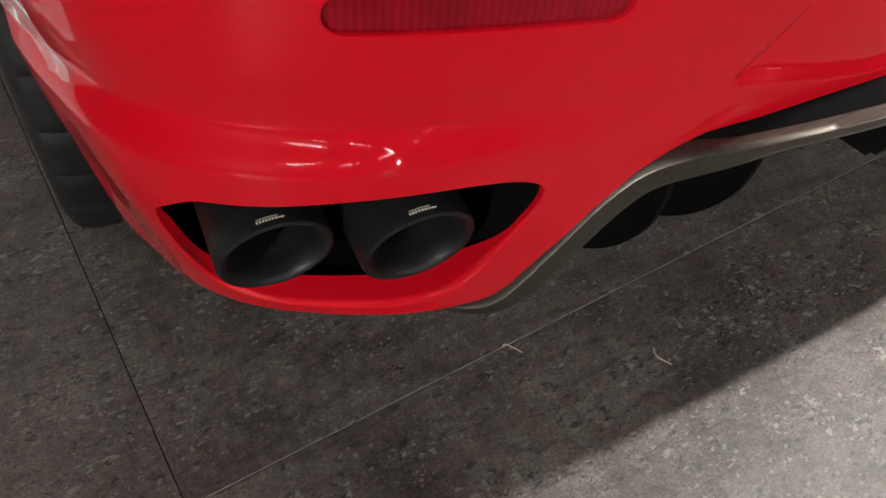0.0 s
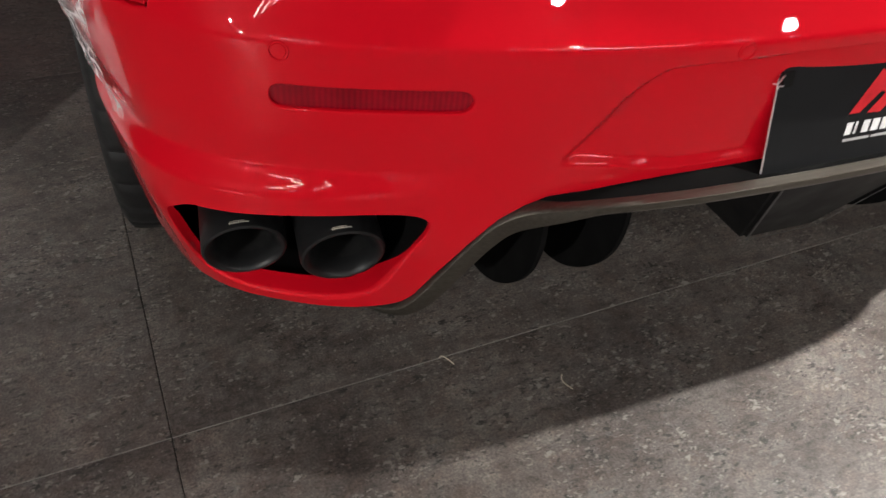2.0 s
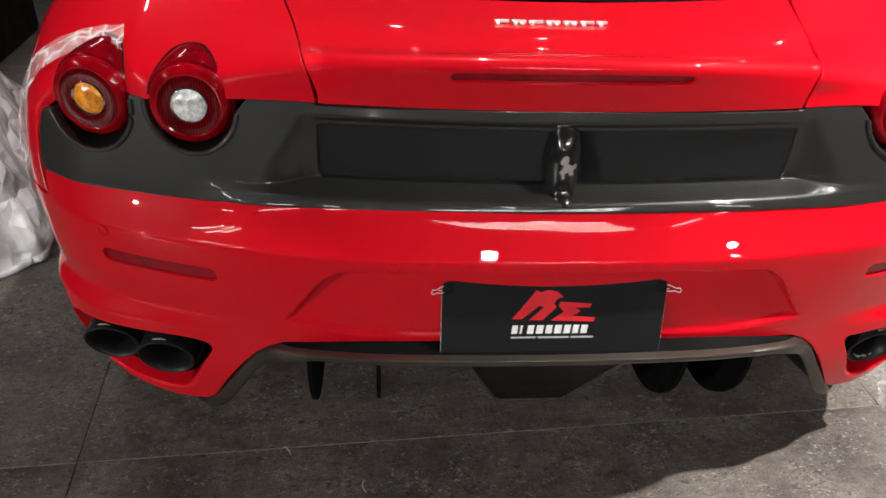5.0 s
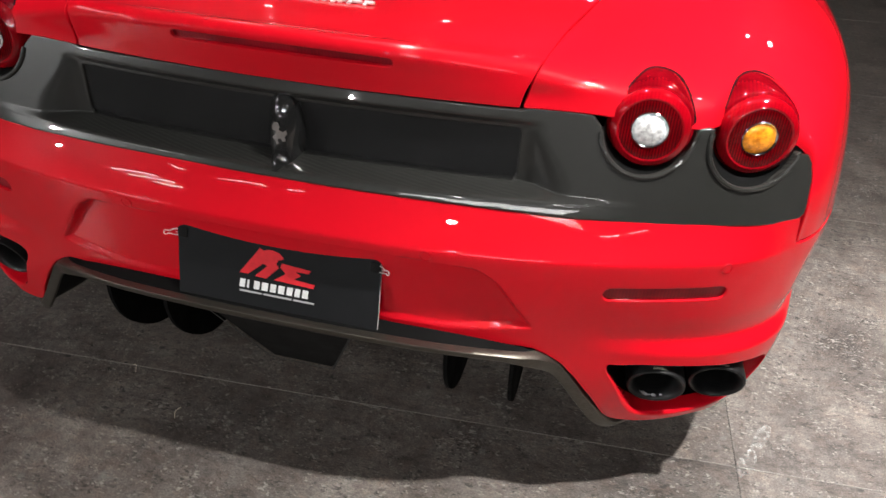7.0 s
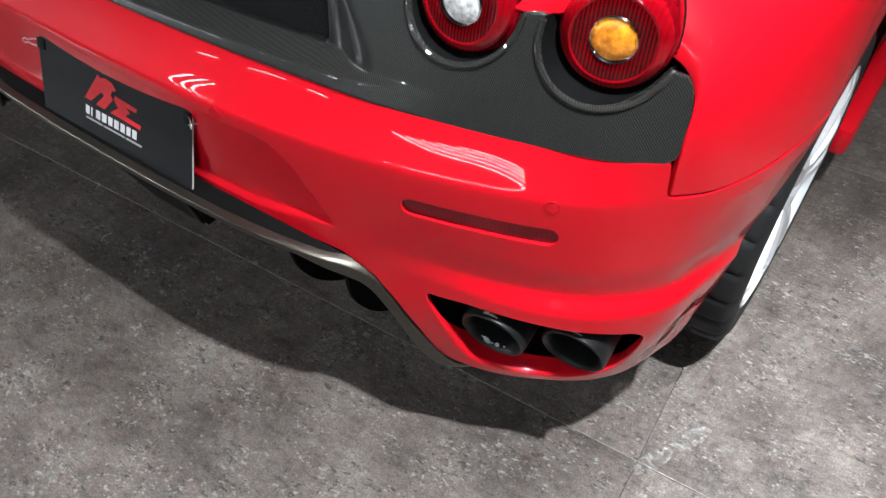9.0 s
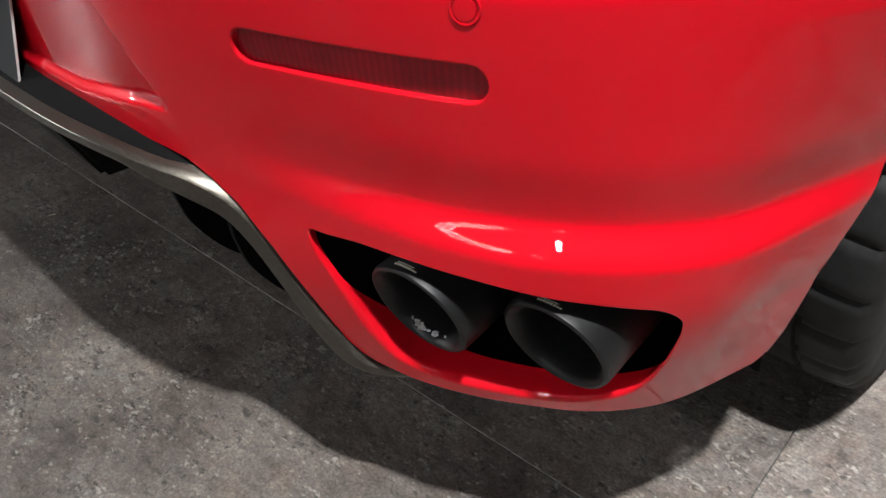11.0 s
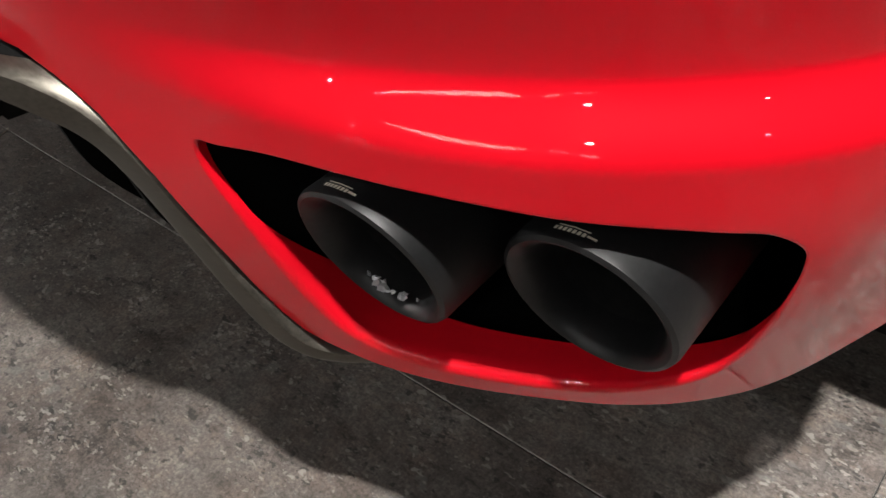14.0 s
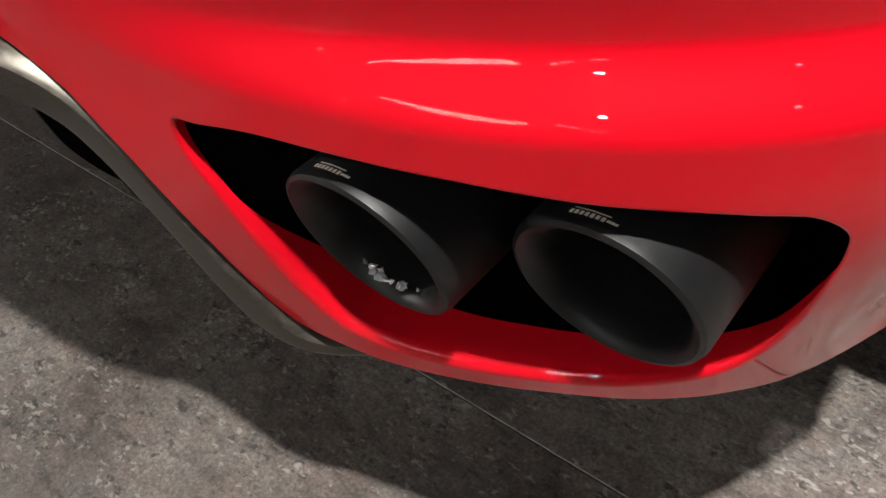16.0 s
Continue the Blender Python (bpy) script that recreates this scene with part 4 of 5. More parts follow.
def lid_parts(car):
    bs = np.linspace(0, 0.427, 70)
    right = [(float(lid_w(b)) - 0.0045, b) for b in bs]
    bottom = [(x, 0.0) for x in np.linspace(-.389, .389, 90)]
    top = [(x, 0.427) for x in np.linspace(.474, -.474, 90)]
    out = np.array(bottom[:-1] + right + top[1:-1] + [(-x, b) for x, b in right[::-1]][:-1])
    slot = stadium(-.191, .191, .0445, .0650)
    vs = np.unique(np.r_[np.arange(.004, .065, .006), np.arange(.065, .10, .0022), np.arange(.10, .427, .010)])
    ob = skin("engine_lid", lid, out, [slot], np.arange(-.48, .48, .012), vs, RED, car, "glossy red engine lid with an upturned rear edge", rim=0.012, rims=(0.010,))
    def deep(x, b):
        return lid(x, b) + np.array([0.0, 0.007, 0.0])
    skin("third_brake_light", deep, stadium(-.1905, .1905, .045, .0645, 0.006), [], np.arange(-.2, .2, .012), np.arange(.044, .067, .005), REFLECT, ob, "long dark red third brake light", rim=0.0)
    # chrome lettering, as plain bars
    for k in range(7):
        x = -0.088 + k * 0.0295
        p = lid(np.array([x]), np.array([.283]))[0]
        bm = bmesh.new()
        box(bm, -0.0125, -0.0035, 0.001, 0.0125 if k < 6 else 0.006, 0.0035, 0.006, 0.001)
        box(bm, -0.0115, -0.016, 0.001, -0.0045, -0.003, 0.0055, 0.001)
        if k in (1, 3, 4):
            box(bm, 0.001, -0.013, 0.001, 0.008, -0.006, 0.005, 0.001)
        bmesh.ops.transform(bm, matrix=Matrix.Translation(p), verts=bm.verts)
        part("badge_bar", bm, BADGE, ob, "small chrome badge bar")
    # engine window behind the lid
    g = [[(-.39, .405, .940), (-.2, .408, .940), (0, .410, .940), (.2, .408, .940), (.39, .405, .940)],
         [(-.42, .75, 1.01), (-.2, .75, 1.02), (0, .75, 1.025), (.2, .75, 1.02), (.42, .75, 1.01)],
         [(-.45, 1.2, 1.11), (-.2, 1.2, 1.13), (0, 1.2, 1.135), (.2, 1.2, 1.13), (.45, 1.2, 1.11)],
         [(-.47, 1.6, 1.17), (-.2, 1.6, 1.19), (0, 1.6, 1.195), (.2, 1.6, 1.19), (.47, 1.6, 1.17)]]
    sheet("engine_window", net(g), 24, 24, GLASS, ob, "black engine cover glass", flip=True)
    for s in (1, -1):
        bm = bmesh.new()
        vs_ = [bm.verts.new((s * x, y, z)) for x, y, z in ((.392, .406, .9395), (.474, .400, .955), (.535, .70, 1.008), (.43, .74, 1.010))]
        f = bm.faces.new(vs_)
        r = bmesh.ops.extrude_face_region(bm, geom=[f])
        bmesh.ops.translate(bm, vec=(0, 0.004, -0.012), verts=[v for v in r["geom"] if isinstance(v, bmesh.types.BMVert)])
        vent = part("vent_panel", bm, plain("grey_vent_frame", (0.085, 0.085, 0.08), 0.5), ob, "grey vent panel beside the engine glass", smooth=False)
        for k in range(8):
            bm = bmesh.new()
            t = 0.16 + 0.09 * k
            y, z, x0, x1 = .405 + .31 * t, .951 + .057 * t, .405 + .035 * t, .462 + .058 * t
            box(bm, x0, y - 0.006, z - 0.001, x1, y + 0.006, z + 0.0035, 0.001)
            bmesh.ops.scale(bm, vec=(s, 1, 1), verts=bm.verts)
            part("vent_slat", bm, BLACK, vent)
    return ob


def panel_parts(car):
    us = np.unique(np.r_[np.arange(-.87, .871, .010), np.arange(-.50, -.38, .006), np.arange(.38, .50, .006)])
    vs = np.unique(np.r_[np.arange(.705, .745, .0028), np.arange(.745, .834, .008), np.arange(.834, .862, .0028)])
    gx, g0, g1 = GRILLE
    loop = []
    for cx, cz, a0 in ((gx - .012, g0 + .012, -90), (gx - .012, g1 - .012, 0), (-gx + .012, g1 - .012, 90), (-gx + .012, g0 + .012, 180)):
        loop += [(cx + .012 * math.cos(radians(a0 + t)), cz + .012 * math.sin(radians(a0 + t))) for t in (0, 22, 45, 68, 90)]
    hole = resample(loop, 0.006, True)
    ob = skin("rear_panel", rear_panel, panel_outline(), [hole], us, vs, CARBON, car, "dark carbon fibre rear panel with a wide grille", rim=0.012, fold=0.0045, rim_dir=(0, 1, 0), rims=(0.012,))
    # woven grille: two sets of slanting wires
    verts, faces = [], []
    w = 0.0006
    for sgn in (1, -1):
        for k in range(-290, 291):
            x0 = k * 0.0032
            x1 = x0 + sgn * (g1 - g0) * 0.62
            pts = []
            for t in np.linspace(0, 1, 14):
                x, z = x0 + (x1 - x0) * t, g0 + (g1 - g0) * t
                if abs(x) < gx + .006:
                    pts.append((x, float(grille_y(x)) + 0.006 - 0.0004 * sgn, z))
            for p, q in zip(pts[:-1], pts[1:]):
                b = len(verts)
                verts += [(p[0] - w, p[1], p[2]), (p[0], p[1] - w, p[2]), (p[0] + w, p[1], p[2]), (q[0] - w, q[1], q[2]), (q[0], q[1] - w, q[2]), (q[0] + w, q[1], q[2])]
                faces += [(b, b + 1, b + 4, b + 3), (b + 1, b + 2, b + 5, b + 4)]
    tagged(obj("grille_mesh", verts, faces, plain("black_wire", (0.009, 0.009, 0.010), 0.5, 0.1), ob, "fine black wire grille"), kind="stuff")
    xs = np.linspace(-gx - .006, gx + .006, 40)
    bv = [(x, float(grille_y(x)) + 0.022, z) for x in xs for z in (g0 - .012, g1 + .012)]
    obj("grille_backing", bv, [(2 * k, 2 * k + 2, 2 * k + 3, 2 * k + 1) for k in range(39)], DARK, ob, "black hollow behind the grille")
    # emblem pillar
    prof = []
    for z, hw, y in ((.726, .022, .008), (.733, .027, .022), (.745, .0315, .030), (.765, .0345, .0335), (.785, .0350, .0350), (.805, .0335, .0385), (.825, .0305, .045), (.840, .0275, .055), (.850, .0245, .070)):
        prof.append([(hw * math.sin(t), y + 0.058 * (1 - math.cos(t)) ** 1.1, z) for t in np.linspace(-1.5, 1.5, 17)])
    v = [p for r in prof for p in r]
    f = [(i * 17 + k, i * 17 + k + 1, i * 17 + 18 + k, i * 17 + 17 + k) for i in range(len(prof) - 1) for k in range(16)]
    pillar = finish("emblem_pillar", v, f, plain("gloss_black", (0.010, 0.010, 0.010), 0.12, 0, 12, 0.2, coat=1), ob, "glossy black pillar in the grille's middle")
    # plain silver emblem shape
    bm = bmesh.new()
    blob = [(-.010, .012), (-.006, .018), (0, .019), (.003, .013), (.001, .007), (.008, .004), (.013, .008), (.015, .002), (.010, -.004), (.012, -.010), (.006, -.012), (.003, -.007), (-.002, -.009),
            (-.001, -.016), (.003, -.020), (-.004, -.021), (-.006, -.012), (-.011, -.006), (-.006, -.002), (-.004, .004), (-.010, .006)]
    ring = [bm.verts.new((x * 1.05, .0372, .784 + z * 1.12)) for x, z in blob]
    fc = bm.faces.new(ring)
    r = bmesh.ops.extrude_face_region(bm, geom=[fc])
    bmesh.ops.translate(bm, vec=(0, -0.0035, 0), verts=[q for q in r["geom"] if isinstance(q, bmesh.types.BMVert)])
    part("emblem", bm, CHROME, pillar, "small silver emblem shape", smooth=False)
    for s in (1, -1):
        for spec in LAMPS:
            lip_ring(s, spec, ob)
    return ob


def diffuser_parts(car):
    half = [(0, -.056, .456), (.10, -.056, .4565), (.2, -.054, .4575), (.3, -.049, .4575), (.38, -.036, .4535), (.44, -.018, .4455), (.48, .003, .4345), (.510, .022, .414), (.535, .034, .384), (.565, .045, .338), (.595, .055, .292), (.620, .066, .258), (.640, .082, .243), (.662, .105, .238), (.69, .14, .236)]
    root = new("diffuser")
    root.parent = car
    root["label"] = "black underbody diffuser with a bronze-grey metal edge"
    path = smooth_loop(half, 0.012, False)
    full = np.vstack([path[::-1] * np.array([-1, 1, 1]), path[1:]])
    # flange: a face turned up and back, a rounded edge, a dark return
    verts, faces, sec = [], [], 9
    n = len(full)
    tang = np.gradient(full, axis=0)
    tang /= np.linalg.norm(tang, axis=1)[:, None]
    for p, t in zip(full, tang):
        back = np.array([0, 1.0, 0.0]) - t * t[1]
        back /= np.linalg.norm(back)
        out = np.cross(back, t)
        out = out if out[2] > 0 or (abs(out[2]) < 0.3 and out[0] * p[0] < 0) else -out
        low = 0.013 * float(step(.40, .50, abs(p[0])) * step(.655, .60, abs(p[0])))
        far = 0.012 + 0.016 * float(step(.45, .53, abs(p[0])))
        bow = float(step(.36, .48, abs(p[0])))
        for b, o in ((0.0 - low * .2, -0.010 - low), (-0.0022 - low * .3, -0.0075 - low), (-0.003 - low * .25, -0.003 - low * .9), (-0.003 + 0.001 * bow, 0.0026 - 0.0016 * bow), (-0.0022 + 0.0032 * bow, 0.0034 - 0.0004 * bow), (far * .5, 0.0040), (far, 0.0045), (far + .002, 0.003), (far + .002, -0.006)):
            verts.append(p + back * b + out * o)
    for i in range(n - 1):
        faces += [(i * sec + k, i * sec + k + 1, (i + 1) * sec + k + 1, (i + 1) * sec + k) for k in range(sec - 1)]
    finish("metal_edge", verts, faces, TITAN, root, "brushed bronze-grey metal diffuser edge")
    # near-black sheet painting the shaded gap between edge and bumper, and the hollow underside
    verts, faces = [], []
    for p in full:
        s = 1 if p[0] >= 0 else -1
        deep = 1 - step(.46, .62, abs(p[0]))
        verts += [(p[0], p[1] + .010, p[2] + .002), (p[0] - s * .02 * (1 - deep), p[1] + .075, p[2] + 0.028 * deep), (p[0] - s * .03 * (1 - deep), p[1] + .15, p[2] + 0.05 * deep)]
    for i in range(n - 1):
        faces += [(i * 3 + k, i * 3 + k + 1, i * 3 + k + 4, i * 3 + k + 3) for k in range(2)]
    finish("edge_gap_shade", verts, faces, DARK, root, "near-black sheet under the bumper, painting the gap's shade")
    verts, faces = [], []
    for p in full:
        c = np.array([p[0] * .93, .34, .41 * (1 - step(.45, .62, abs(p[0]))) + .25 * step(.45, .62, abs(p[0]))])
        for t in np.linspace(0, 1, 7):
            q = np.array(p) + np.array([0, .002, -.008])
            v = q + (c - q) * t
            v[2] += -.03 * math.sin(math.pi * t) * 0.5
            verts.append(v)
        verts.append((p[0] * .93, .9, .24))
    for i in range(n - 1):
        faces += [(i * 8 + k, i * 8 + k + 1, i * 8 + k + 9, i * 8 + k + 8) for k in range(7)]
    finish("tunnel", verts, faces, BLACK, root, "black hollow diffuser tunnel")
    # fins: upright plates with a rounded lower rear corner
    for x in (.30, .43):
        for s in (1, -1):
            bm = bmesh.new()
            prof = [(.052, .425), (.056, .36), (.056, .33), (.060, .305), (.071, .270), (.097, .227), (.131, .190), (.177, .155), (.226, .134), (.29, .124), (.40, .122)]
            ring = [bm.verts.new((s * x - .004, y, z)) for y, z in list(smooth_loop(prof, 0.015, False)) + [(.55, .15), (.55, .40), (.30, .43)]]
            f = bm.faces.new(ring)
            r = bmesh.ops.extrude_face_region(bm, geom=[f])
            bmesh.ops.translate(bm, vec=(.008, 0, 0), verts=[q for q in r["geom"] if isinstance(q, bmesh.types.BMVert)])
            part("fin", bm, DARK, root, "black upright diffuser fin")
    # middle box
    bm = bmesh.new()
    top = [(-.150, -.038, .446), (.150, -.038, .446)]
    low = [(.068, .060, .250), (-.068, .060, .250)]
    rear = [bm.verts.new(p) for p in top + low]
    front = [bm.verts.new((x, y + .16, z + (.0 if z > .3 else -.004))) for x, y, z in top + low]
    bm.faces.new(rear)
    for k in range(4):
        bm.faces.new((rear[k], rear[(k + 1) % 4], front[(k + 1) % 4], front[k]))
    bmesh.ops.bevel(bm, geom=[e for e in bm.edges if all(v in rear for v in e.verts)], offset=0.006, segments=2, affect="EDGES")
    mid = part("fog_lamp_box", bm, BLACK, root, "black wedge-shaped middle box")
    # narrow strips along three edges, a little paler than the box
    bm = bmesh.new()
    for a, b in (((-.140, -.030, .430), (-.068, .0555, .2555)), ((-.068, .0555, .2555), (.068, .0555, .2555)), ((.068, .0555, .2555), (.140, -.030, .430))):
        a, b = Vector(a), Vector(b)
        d = (b - a).normalized()
        nrm = Vector((0, -.9, -.43)).normalized()
        sd = d.cross(nrm) * .0022
        vs_ = [bm.verts.new(q + nrm * .004) for q in (a - sd, b - sd, b + sd, a + sd)]
        bm.faces.new(vs_)
    part("box_edge", bm, plain("paler_black_edge", (0.02, 0.02, 0.02), 0.5), mid)
    return root


def fender_parts(car):
    out = fender_outline()
    us = np.linspace(0, 1, 90)
    vs = np.unique(np.r_[np.linspace(0, .36, 60), np.linspace(.36, 1, 50)])
    from mathutils import bvhtree
    trees = {}
    for s in (1, -1):
        f = fender if s > 0 else flipped(fender)
        ob = skin("quarter_panel", f, out, [], us, vs, RED, car, "glossy red rear quarter panel", flip=1.0 if s > 0 else -1.0, rim=0.010)
        trees[s] = bvhtree.BVHTree.FromPolygons([v.co for v in ob.data.vertices], [tuple(p.vertices) for p in ob.data.polygons])
    return trees


def wheel(car, side):
    cx = side * 0.840
    root = new("rear_wheel")
    root.parent = car
    root["label"] = "silver five-spoke wheel with a low black tyre"
    m = Matrix.Translation((cx, WHEEL_Y, WHEEL_R)) @ Matrix.Rotation(radians(90) * side, 4, "Y")
    # tyre with grooves and cross cuts on the shoulders
    prof = [(.252, .132), (.262, .135), (.285, .1365), (.307, .135), (.322, .129), (.331, .122), (.335, .105), (.3375, .085), (.338, .072), (.331, .071), (.331, .063), (.338, .062), (.338, .024), (.331, .023), (.331, .014), (.338, .013)]
    prof = prof + [(r, -h) for r, h in prof[::-1]]
    n = 240
    verts, faces = [], []
    for r, h in prof:
        for k in range(n):
            a = 2 * math.pi * (k + 2.2 * abs(h) / .14) / n
            rr = r
            if (k % 8) == 0 and r > .32 and .024 < abs(h) < .13:
                rr = r - .0055
            verts.append(m @ Vector((rr * math.cos(a), rr * math.sin(a), h)))
    for i in range(len(prof) - 1):
        faces += [(i * n + k, i * n + (k + 1) % n, (i + 1) * n + (k + 1) % n, (i + 1) * n + k) for k in range(n)]
    finish("tyre", verts, faces, RUBBER, root, "black low-profile tyre")
    rim = lathe("rim", [(.236, -.12), (.232, -.08), (.225, .03), (.236, .10), (.241, .124), (.2445, .131), (.248, .1345), (.2525, .1335), (.254, .126), (.246, -.12)], SILVER, root, m, 72, "silver painted wheel rim")
    for k in range(10):
        a = 2 * math.pi * (k // 2) / 5 + 0.3 + (0.16 if k % 2 else -0.16)
        bm = bmesh.new()
        rings = []
        for rad, hw, z0, z1 in ((.045, .017, .075, .122), (.09, .0145, .085, .131), (.14, .0135, .095, .136), (.19, .0145, .100, .138), (.222, .018, .102, .137), (.243, .026, .104, .133)):
            rings.append([bm.verts.new(m @ Matrix.Rotation(a, 4, "Z") @ Vector(p)) for p in ((rad, -hw, z0), (rad, -hw, z1 - .008), (rad, -hw * .6, z1), (rad, hw * .6, z1), (rad, hw, z1 - .008), (rad, hw, z0))])
        for p, q in zip(rings[:-1], rings[1:]):
            for j in range(6):
                bm.faces.new((p[j], p[(j + 1) % 6], q[(j + 1) % 6], q[j]))
        part("spoke", bm, SILVER, rim, "silver wheel spoke")
    lathe("hub", [(.0001, .130), (.028, .129), (.034, .124), (.062, .119), (.066, .06)], SILVER, rim, m, 40, "silver wheel hub")
    lathe("brake_disc", [(.08, .02), (.19, .02), (.19, -.01), (.08, -.01)], SATIN, root, m, 48, "dark brake disc")
    return root


def shell(car):
    """What the car has further forward, and its dark inside."""
    bm = bmesh.new()
    box(bm, -.66, .20, .26, .66, 1.2, .845, .03)
    box(bm, -.38, .16, .62, .38, .42, .90, .02)
    part("inner_body", bm, DARK, car, "dark inner body behind the panels")
    for s in (1, -1):
        m = Matrix.Translation((s * .70, WHEEL_Y, WHEEL_Z)) @ Matrix.Rotation(radians(90) * s, 4, "Y")
        verts, faces = [], []
        pts = [(ARCH_R + .012, a) for a in np.radians(np.linspace(-20, 200, 40))]
        for h in (-.06, .205):
            verts += [Vector((s * .70 + s * h, WHEEL_Y + r * math.cos(a), WHEEL_Z + r * math.sin(a))) for r, a in pts]
        faces = [(k, k + 1, k + 41, k + 40) for k in range(39)]
        finish("wheel_liner", verts, faces, DARK, car, "black wheel arch liner")
    # body forward of the rear wheels
    for s in (1, -1):
        rows = []
        for y, k, top in ((1.255, .983, .0), (1.6, .972, .0), (2.2, .958, -.03), (2.9, .95, -.06), (3.6, .93, -.10), (4.1, .85, -.17), (4.36, .60, -.26)):
            rows.append([(s * k * .90, y, .16), (s * k * .975, y, .25), (s * k * .985, y, .45), (s * k * 1.0, y, .665 + top * .6), (s * k * .985, y, .79 + top), (s * k * .90, y, .86 + top), (s * k * .72, y, .93 + top * 1.3), (s * k * .40, y, .95 + top * 1.5), (0, y + .04, .955 + top * 1.5)])
        sheet("body_side", net(rows), 40, 34, RED, car, "glossy red body side and bonnet", flip=(s < 0))
    g = []
    for y, w, z in ((1.25, .60, 1.04), (1.6, .62, 1.10), (2.0, .62, 1.12), (2.4, .62, 1.06), (2.9, .64, .93)):
        rise = {1.25: .105, 1.6: .11, 2.0: .105, 2.4: .08, 2.9: .02}[y]
        g.append([(-w - .06, y, .86 if y > 1.3 else .93), (-w, y, z - .02), (-w * .75, y, z + rise * .7), (0, y, z + rise), (w * .75, y, z + rise * .7), (w, y, z - .02), (w + .06, y, .86 if y > 1.3 else .93)])
    sheet("cabin", net(g), 26, 34, GLASS, car, "dark glass cabin")
    bm = bmesh.new()
    box(bm, -.84, 1.2, .13, .84, 4.2, .2, .02)
    part("floor_pan", bm, DARK, car, "black flat underbody")
    for s in (1, -1):
        bm = bmesh.new()
        box(bm, s * .98 - .035, 1.27, .14, s * .98 + .025, 2.9, .22, .02)
        part("sill", bm, RED, car, "red side sill")
    for s in (1, -1):
        m = Matrix.Translation((s * .82, 3.45, .335)) @ Matrix.Rotation(radians(90) * s, 4, "Y")
        t = lathe("front_tyre", [(.245, .10), (.29, .118), (.325, .108), (.335, .08), (.335, -.08), (.325, -.108), (.245, -.10)], RUBBER, car, m, 64, "black front tyre")
        lathe("front_rim", [(.0001, .07), (.06, .07), (.10, .05), (.2, .06), (.245, .10), (.245, -.10)], SILVER, t, m, 48, "silver front rim")


def protective_film(car):
    """Loose clear film left on the quarter panel."""
    na, nb = 18, 60
    verts = []
    for j in range(nb):
        t = j / (nb - 1)
        for i in range(na):
            w = i / (na - 1)
            if t < 0.42:
                z = .475 + (.652 - .475) * t / .42
                lo = 1.02 + .02 * math.sin(9 * t)
                u = lo + (.085 + .10 * t) * w * (0.35 + 0.65 * min(1, t / .2))
                p = bumper(np.array([-u]), np.array([z]))[0]
                q = surface_normals(bumper, np.array([[-u, z]]))[0]
            else:
                s = (t - .42) / .58
                a = 1.0 - .62 * s
                b = .36 + .13 * w
                p = fender(np.array([a]), np.array([b]))[0] * np.array([-1, 1, 1])
                q = -surface_normals(flipped(fender), np.array([[a, b]]), 1.0, 4e-3)[0]
                q = q if q[0] < 0 or q[2] > 0.3 else -q
            n = noise.noise(Vector((w * 2.5, t * 9, 1.3))) + 0.5 * noise.noise(Vector((w * 6, t * 22, 4.1)))
            verts.append(p + q * (0.005 + 0.006 * abs(n)))
    faces = [(j * na + i, j * na + i + 1, (j + 1) * na + i + 1, (j + 1) * na + i) for j in range(nb - 1) for i in range(na - 1)]
    ob = obj("protective_film", verts, faces, FILM)
    tagged(ob, "loose crinkled clear protective film on the red car's side", "protective film")


